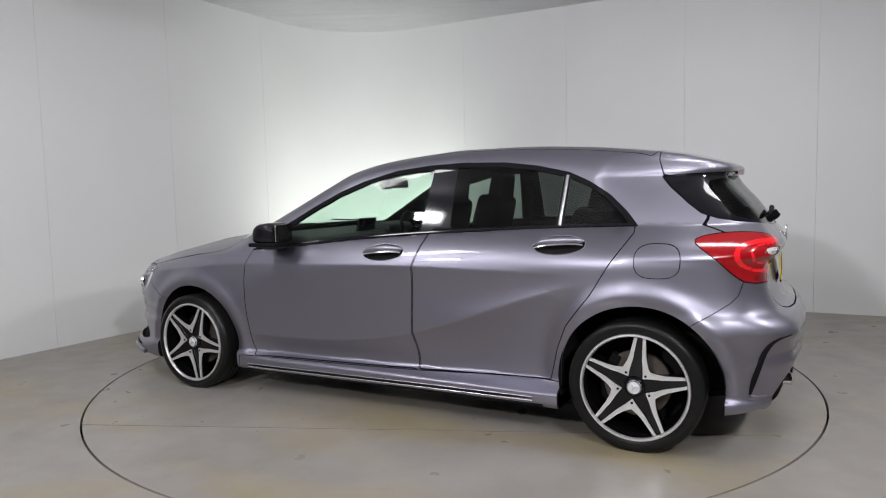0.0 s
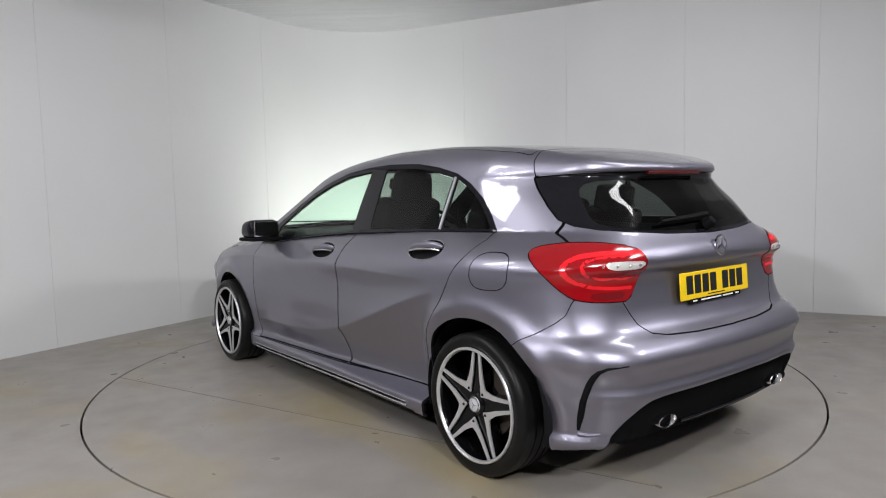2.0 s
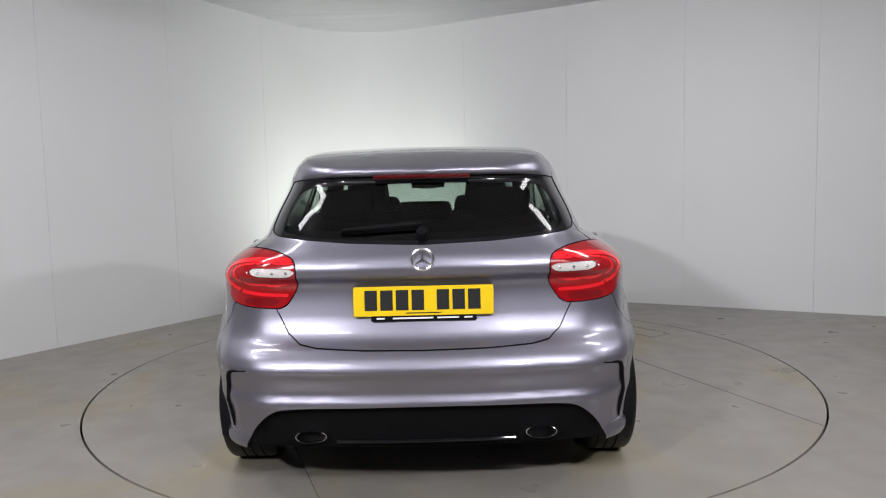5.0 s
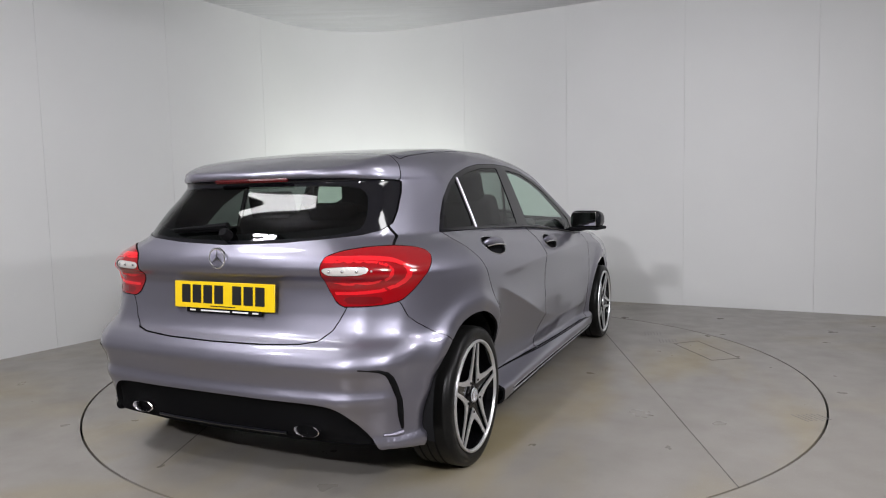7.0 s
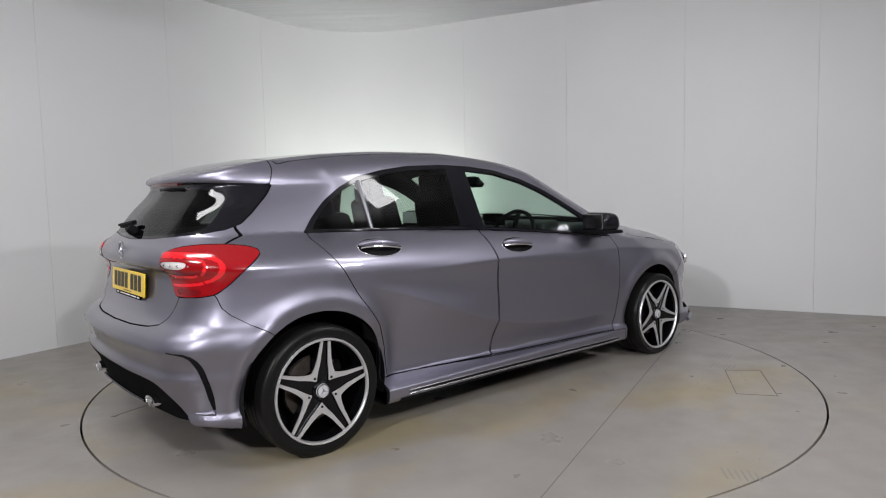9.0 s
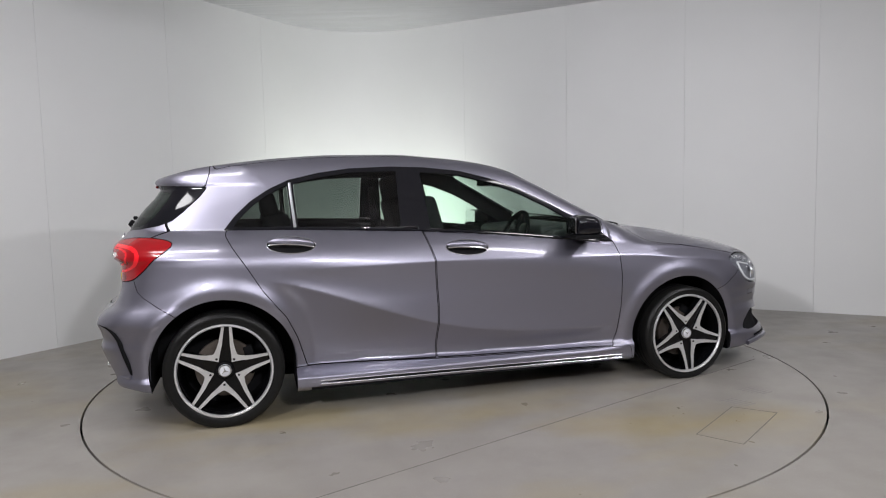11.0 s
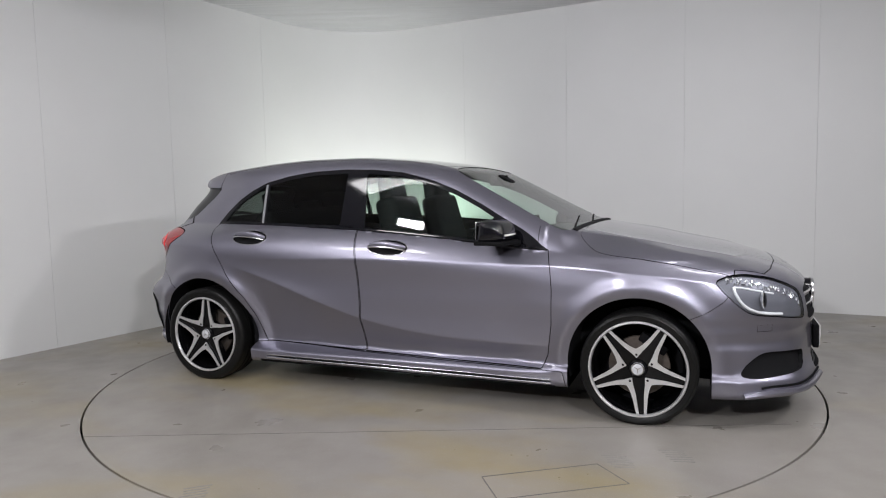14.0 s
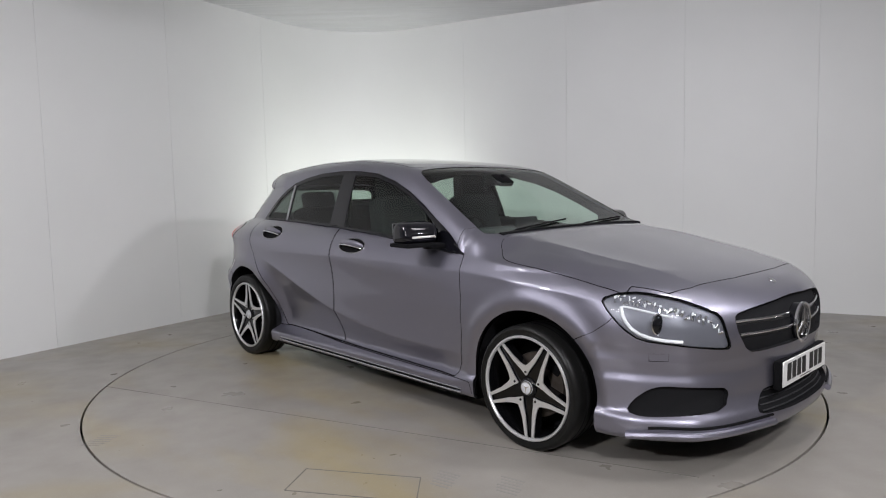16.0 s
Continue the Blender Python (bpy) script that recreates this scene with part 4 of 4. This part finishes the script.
# headlamps: clear cover, grey housing, projector, white light guide, sparkling upper edge
for k, s in ((0, 1), (1, -1)):
    lamp = piece("headlamp", head, LAMP_COVER, car, mirror=k, sink=.001, flange=0, label="clear headlamp with a white light guide and projector")
    lamp.visible_shadow = False
    piece("lamp_housing", head, LAMP_GREY, lamp, mirror=k, sink=.012, flange=-.009, dark_edge=False)
    path = [(.535, .690), (.532, .66), (.522, .63), (.505, .603), (.48, .582), (.445, .566), (.40, .557), (.345, .552)]
    part("light_guide", tube(flip([head_point(u, z, .009) for u, z in path], s), .0075, 8), LED_TUBE, lamp)
    path = [(.53, .692), (.50, .688), (.46, .678), (.42, .668), (.37, .655)]
    part("light_guide", tube(flip([head_point(u, z, .011) for u, z in path], s), .005, 6), LED_TUBE, lamp)
    c = head_point(.415, .625, .014)
    n = facing(head_point(.415, .625)[None])[0] * .3 + np.array([.9, 0, 0])
    q = Vector((n[0], s * n[1], n[2])).to_track_quat("Z", "Y").to_matrix().to_4x4()
    at = Matrix.Translation((c[0], s * c[1], c[2])) @ q
    part("projector_ring", lathe([(.036, -.03), (.044, -.01), (.046, .004), (.041, .008), (.038, .0)], 32, at @ Matrix.Diagonal((1, 1, .4, 1))), CHROME, lamp)
    part("projector", lathe([(.038, .0), (.033, .012), (.022, .021), (.010, .025), (0, .026)], 32, at @ Matrix.Diagonal((1, 1, .4, 1))), BLACK_GLOSS, lamp)
    chips = random.Random(4)
    for n_ in range(84):
        t = n_ / 83
        u = .555 - .345 * t
        z = float(curve((.2, .585), (.25, .635), (.335, .672), (.43, .703), (.525, .725), (.56, .722))(u)) + chips.uniform(-.020, .008)
        p = head_point(u, z, .009)
        f = Vector((1, s * .5, .3)).to_track_quat("Z", "Y")
        b = rounded_box((chips.uniform(.008, .026), chips.uniform(.006, .012), .005), bevel=.002, segments=1)
        b.transform(Matrix.Translation((p[0], s * p[1], p[2])) @ f.to_matrix().to_4x4() @ pose(0, 0, 0, chips.uniform(-25, 25), chips.uniform(-25, 25), chips.uniform(0, 90)))
        part("reflector", b, (CHROME, LED_TUBE, LAMP_COVER, CHROME)[n_ % 4], lamp, smooth=False)

# grille: two double slats, mesh below, round star emblem
for z, y0 in ((.606, .478), (.548, .462)):
    for s in (1, -1):
        ys = [.085 + (y0 - .085) * n / 10 for n in range(11)]
        part("grille_slat", tube(flip([front_point(y, z + .012 * y, .03) for y in ys], s), .009, 8, 1.4), material("slat_grey", (.02, .02, .021), .3, .2), bumper)
        part("slat_edge", tube(flip([front_point(y, z + .009 + .012 * y, .014) for y in ys], s), .006, 6), CHROME, bumper)
for n in range(9):
    y = -.4 + .1 * n
    for lean in (1, -1):
        part("mesh_bar", tube([front_point(max(-.44, min(.44, y - .02 * lean)), .496, .03), front_point(max(-.46, min(.46, y + .02 * lean)), .535, .03)], .003, 4), MESH_GREY, bumper)


def star(parent, centre, turn, r, mat, thick):
    at = Matrix.Translation(centre) @ turn
    part("emblem_ring", lathe([(r, -thick), (r, thick), (r - thick * 1.2, thick * 1.5), (r - thick * 2.4, thick), (r - thick * 2.4, -thick)], 40, at, closed=True), mat, parent)
    for k in range(3):
        part("emblem_spoke", plate([(-thick * 1.3, 0), (0, r - thick * 2), (thick * 1.3, 0), (0, -thick * 1.5)], thick * 1.4, at @ pose(0, 0, 0, 0, 0, 120 * k)), mat, parent, smooth=False)


star(bumper, (2.135, 0, .558), Matrix(((0, 0, 1, 0), (1, 0, 0, 0), (0, 1, 0, 0), (0, 0, 0, 1))), .090, CHROME, .005)
part("emblem_base", lathe([(0, 0), (.084, -.002), (.086, -.03)], 32, Matrix.Translation((2.130, 0, .558)) @ Matrix(((0, 0, 1, 0), (1, 0, 0, 0), (0, 1, 0, 0), (0, 0, 0, 1)))), BLACK_GLOSS, bumper)
star(tailgate, rear_point(0, .925, -.006), Matrix(((0, 0, -1, 0), (-1, 0, 0, 0), (0, 1, 0, 0), (0, 0, 0, 1))), .043, CHROME, .0034)
p = top_point(2.0, 0, -.003)
part("bonnet_badge", lathe([(0, .002), (.014, .002), (.017, 0)], 20, Matrix.Translation(p) @ pose(0, 0, 0, 0, 30, 0)), CHROME, bumper)

# bumper lip, lower mesh bars, fog mesh
for s in (1, -1):
    us = [.02 + .50 * n / 24 for n in range(25)]
    part("bumper_lip", tube(flip([head_point(u, .190 - .026 * ramp(np.array(u), .40, .6), -.010) for u in us], s), .015, 8), PAINT, bumper)
    part("lip_gap", tube(flip([head_point(u, .215 - .026 * ramp(np.array(u), .40, .6), -.001) for u in us[:22]], s), .006, 6), BLACK, bumper)
    for n in range(7):
        z = .268 + .013 * n
        us2 = [.21 + (.44 - .02 * n - .21) * q / 8 for q in range(9)]
        part("mesh_bar", tube(flip([head_point(u, z, .026) for u in us2], s), .0028, 4), MESH_GREY, fog_grilles[0 if s > 0 else 1])
    for n in range(10):
        u = .225 + .02 * n
        part("mesh_bar", tube(flip([head_point(u, .264, .026), head_point(u + .02, .30, .026), head_point(u + .03, .352, .026)], s), .0026, 4), MESH_GREY, fog_grilles[0 if s > 0 else 1])
    cover = [(.445, .472), (.445, .502), (.415, .503), (.385, .504), (.385, .474), (.415, .473), (.445, .472)]
    part("washer_cover", tube(flip([head_point(u, z, .0003) for u, z in cover], s), .0013, 4), BLACK, bumper)
for n in range(4):
    z = .235 + .024 * n
    part("mesh_bar", tube([front_point(y, z, .02) for y in np.linspace(-.36, .36, 15)], .004, 4), MESH_GREY, bumper)


# number plates: lettering as plain bars
def number_plate(name, mat, centre, turn, parent, label, width=.52, height=.111):
    at = Matrix.Translation(centre) @ turn
    board_ = rounded_box((width, height, .006), bevel=.0028, segments=1)
    board_.transform(at)
    p = part(name, board_, mat, parent, label)
    x = -.218
    for n in range(7):
        b = rounded_box((.046, .075, .0012), (x + .023, .004, .0034), bevel=0)
        b.transform(at)
        part("plate_bar", b, PLATE_INK, p, smooth=False)
        x += .058 + (.035 if n == 3 else 0)
    b = rounded_box((.13, .004, .001), (0, -.044, .0034), bevel=0)
    b.transform(at)
    part("plate_bar", b, PLATE_INK, p, smooth=False)
    return p, at


REARWARD = Matrix(((0, 0, -1, 0), (-1, 0, 0, 0), (0, 1, 0, 0), (0, 0, 0, 1)))
FORWARD = Matrix(((0, 0, 1, 0), (1, 0, 0, 0), (0, 1, 0, 0), (0, 0, 0, 1)))
yellow, at = number_plate("rear_plate", YELLOW_PLATE, (-1.962, 0, .772), pose(0, 0, 0, 0, 4, 0) @ REARWARD, tailgate, "yellow number plate with black bars")
b = rounded_box((.39, .022, .008), (0, -.062, -.002), bevel=.002, segments=1)
b.transform(at)
holder = part("plate_holder", b, BLACK, yellow)
for x, w in ((-.16, .03), (-.04, .15), (.09, .08), (.165, .03)):
    b = rounded_box((w, .006, .001), (x, -.063, .0024), bevel=0)
    b.transform(at)
    part("plate_bar", b, WHITE_PLATE, yellow, smooth=False)
white, at = number_plate("front_plate", WHITE_PLATE, (2.150, -.005, .370), FORWARD, bumper, "white number plate with black bars")
b = rounded_box((.55, .125, .03), (0, -.004, -.019), bevel=.008)
b.transform(at)
part("plate_holder", b, BLACK, white)
# recess edge above the rear plate and lower crease
part("handle_strip", tube([rear_point(y, .850, .010) for y in np.linspace(-.30, .30, 21)], .010, 8), BLACK, tailgate)
part("stop_light", tube([rear_point(y, 1.238, -.004) for y in np.linspace(-.19, .19, 15)], .009, 6), RED_OFF, tailgate)

# dark slits at the bumper corners
for s in (1, -1):
    slit = [tail_point(tail_turn(x, y), z, .002) for x, y, z in ((-1.862, .753, .285), (-1.876, .755, .34), (-1.889, .757, .398), (-1.904, .756, .435), (-1.918, .754, .467), (-1.932, .747, .495), (-1.947, .737, .515), (-1.965, .715, .527), (-2.008, .649, .536))]
    part("air_slit", tube(flip(slit, s), lambda t: .013 * min(1, 6 * t + .5) * (1 - .75 * max(0, t - .6) / .4), 8), BLACK, back_bumper)
    ledge = [tail_point(tail_turn(x, y), z, .0) for x, y, z in ((-1.86, .753, .272), (-1.885, .735, .268), (-1.92, .70, .27))]
    part("slit_ledge", tube(flip(ledge, s), lambda t: .013 * (1 - .6 * t), 8), PAINT, back_bumper)

# exhausts
for s in (1, -1):
    at = pose(-2.012, s * .424, .285) @ REARWARD @ Matrix.Diagonal((1, .42, 1, 1))
    part("exhaust_tip", lathe([(.050, -.06), (.057, -.02), (.058, .008), (.055, .010), (.051, .004), (.048, -.05)], 32, at, closed=True), CHROME, back_bumper)
    part("exhaust_pipe", lathe([(.0, -.03), (.05, -.03), (.052, -.08)], 24, at), LINING, back_bumper)
part("diffuser_fin", tube([rear_point(y, .262, .006) for y in np.linspace(-.33, .33, 15)], .007, 6), BLACK_GLOSS, back_bumper)

# wipers
blade = [rear_point(y, z, -.022) for y, z in ((.30, 1.024), (.20, 1.030), (.10, 1.036), (.0, 1.044))]
arm_ = part("rear_wiper", tube(blade, lambda t: .007 + .006 * t, 6), BLACK, tailgate)
part("wiper_pivot", lathe([(0, .03), (.018, .03), (.024, .012), (.024, -.01)], 20, Matrix.Translation(rear_point(0, 1.012, -.006)) @ pose(0, 0, 0, 0, -55, 0)), BLACK, arm_)
part("wiper_blade", tube([rear_point(y, z, -.010) for y, z in ((.31, 1.022), (.16, 1.026), (.02, 1.032))], .006, 4), BLACK, arm_)
cowl = part("windscreen_cowl", tube([top_point(.928, y, .008) for y in np.linspace(-.66, .66, 25)], .017, 8, 1.3), BLACK, car)
for a, b_ in (((.905, -.52), (.83, .02)), ((.905, .10), (.83, .60))):
    line = [top_point(a[0] + (b_[0] - a[0]) * t, a[1] + (b_[1] - a[1]) * t, -.004) for t in np.linspace(0, 1, 9)]
    part("front_wiper", tube(line, .005, 6), BLACK, car)


# door mirrors and handles
def bean(x, y, z):
    """Swells a box into the mirror shell: blunt in front, flat behind."""
    return (x * (1 - .25 * (z / .062) ** 2 * (x > 0)), y, z + .012 * (x < 0))


for k, s in ((0, 1), (1, -1)):
    shell = rounded_box((.165, .215, .128), bevel=.052, segments=5, shape=lambda x, y, z: (x * (.75 if z > 0 else 1.0), y, z * (1.0 if x < 0 else .8)))
    shell.transform(pose(.575, s * .925, .963, 0, 0, s * 8))
    mirror = part("door_mirror", shell, BLACK_GLOSS, car, "gloss black door mirror")
    lower = rounded_box((.17, .21, .022), bevel=.009, segments=2)
    lower.transform(pose(.575, s * .925, .903, 0, 0, s * 8))
    part("mirror_base", lower, BLACK, mirror)
    arm = rounded_box((.085, .12, .03), bevel=.012, segments=3)
    arm.transform(pose(.625, s * .83, .893, 0, 0, s * 6))
    part("mirror_arm", arm, BLACK, mirror)
    glass = rounded_box((.004, .165, .092), bevel=.0015, segments=1)
    glass.transform(pose(.4965, s * .918, .966, 0, 0, s * 8))
    part("mirror_glass", glass, MIRROR, mirror)
    lens = tube([(.655, s * .86, .945), (.662, s * .92, .947), (.645, s * .99, .945), (.60, s * 1.022, .944)], .006, 6)
    part("indicator", lens, WHITE_LENS, mirror)
    for n, (hx, hz) in enumerate(HANDLES):
        pts = [(hx - .114 + .228 * t, hz + .014 - .016 * t) for t in np.linspace(0, 1, 15)]
        line = [side_point(x, z, .004 - .026 * math.sin(math.pi * (i + .5) / 15) ** .45) for i, (x, z) in enumerate(pts)]
        handle = part("door_handle", tube(flip(line, s), lambda t: .007 + .013 * math.sin(math.pi * t) ** .5, 12, .75), PAINT, doors[n][k])
        line = [side_point(x, z - .015, .002 - .026 * math.sin(math.pi * (i + .5) / 15) ** .45) for i, (x, z) in enumerate(pts)]
        part("chrome_strip", tube(flip(line, s), .0038, 6), CHROME, handle)
        # thin bright ring standing in for the highlight on the recess edge
        rim = []
        for i in range(37):
            a = 2 * math.pi * i / 36
            dz = .0415 * math.sin(a)
            rim.append(side_point(hx + .1235 * math.cos(a) - .3 * dz, hz + dz, -.0005))
        part("recess_highlight", tube(flip(rim, s), .0022, 5), SATIN, doors[n][k])

# ---- cabin ----
def make_seat(x, y, name="front_seat"):
    seat = new(name)
    seat.parent = car
    part("cushion", rounded_box((.52, .50, .16), (x + .22, y, .50), (0, -6, 0), .05, 4), CLOTH, seat)
    part("backrest", rounded_box((.15, .48, .64), (x - .07, y, .83), (0, -14, 0), .05, 4, lambda a, b, c: (a, b * (1 - .22 * max(0, c) / .32), c)), CLOTH, seat)
    part("headrest", rounded_box((.10, .27, .21), (x - .17, y, 1.185), (0, -10, 0), .045, 4, lambda a, b, c: (a, b * (1 - .15 * max(0, c) / .1), c)), CLOTH, seat)
    return seat


make_seat(-.12, .36)
make_seat(-.12, -.36)
bench = new("rear_bench")
bench.parent = car
part("cushion", rounded_box((.5, 1.2, .16), (-.72, 0, .50), (0, -6, 0), .05, 3), CLOTH, bench)
part("backrest", rounded_box((.15, 1.2, .56), (-1.05, 0, .80), (0, -16, 0), .05, 3), CLOTH, bench)
for y in (-.38, 0, .38):
    part("headrest", rounded_box((.09, .26, .14 if y else .09), (-1.15, y, 1.12 if y else 1.08), (0, -14, 0), .035, 3), CLOTH, bench)
part("parcel_shelf", rounded_box((.55, 1.12, .03), (-1.45, 0, .93), bevel=.01), CLOTH, car)
dash = part("dashboard", rounded_box((.42, 1.34, .26), (.70, 0, .80), (0, -4, 0), .06, 4), DASH, car)
part("instrument_hood", rounded_box((.16, .36, .07), (.56, -.36, .925), (0, -8, 0), .03, 3), DASH, dash)
part("display", rounded_box((.02, .20, .12), (.56, 0, .95), (0, -15, 0), .006, 2), BLACK_GLOSS, dash)
wheel_at = pose(.36, -.36, .86, 0, -66, 0)
steer = part("steering_wheel", lathe([(.185 + .014 * math.cos(a), .014 * math.sin(a)) for a in np.linspace(0, 2 * math.pi, 10, endpoint=False)], 40, wheel_at, closed=True), BLACK, car)
hub = rounded_box((.13, .16, .04), bevel=.02, segments=2)
hub.transform(wheel_at)
part("airbag_hub", hub, BLACK, steer)
for a in (0, 120, 240):
    spoke = rounded_box((.12, .035, .015), (.12, 0, 0), bevel=.004)
    spoke.transform(wheel_at @ pose(0, 0, 0, 0, 0, a))
    part("wheel_spoke", spoke, BLACK, steer)
part("steering_column", tube([(.36, -.36, .86), (.62, -.36, .75)], .04, 10), BLACK, steer)
part("inside_mirror", rounded_box((.03, .23, .065), (.30, 0, 1.235), (0, 12, 0), .014, 3), BLACK, car)
part("mirror_stalk", tube([(.31, 0, 1.24), (.37, 0, 1.262)], .012, 8), BLACK, car)
part("sensor_cover", rounded_box((.10, .12, .04), (.36, 0, 1.235), (0, 30, 0), .012, 2), BLACK, car)
for s in (1, -1):
    part("door_card", rounded_box((1.05, .03, .5), (.22, s * .79, .62), bevel=.012), LINING, car)
    part("belt", tube([(-.38, s * .64, 1.22), (-.36, s * .66, .95), (-.33, s * .68, .55)], .022, 4, .2), LINING, car)


def motions():
    spin = [(t / 2, 153.313 - 12.4647 * t / 2) for t in range(33)]
    walk(turntable, [(t, pose(0, 0, 0, 0, 0, a)) for t, a in spin])
    walk(car, [(t, pose(0, 0, 0, 0, 0, a) @ pose(0, .132, 0)) for t, a in spin])


motions()
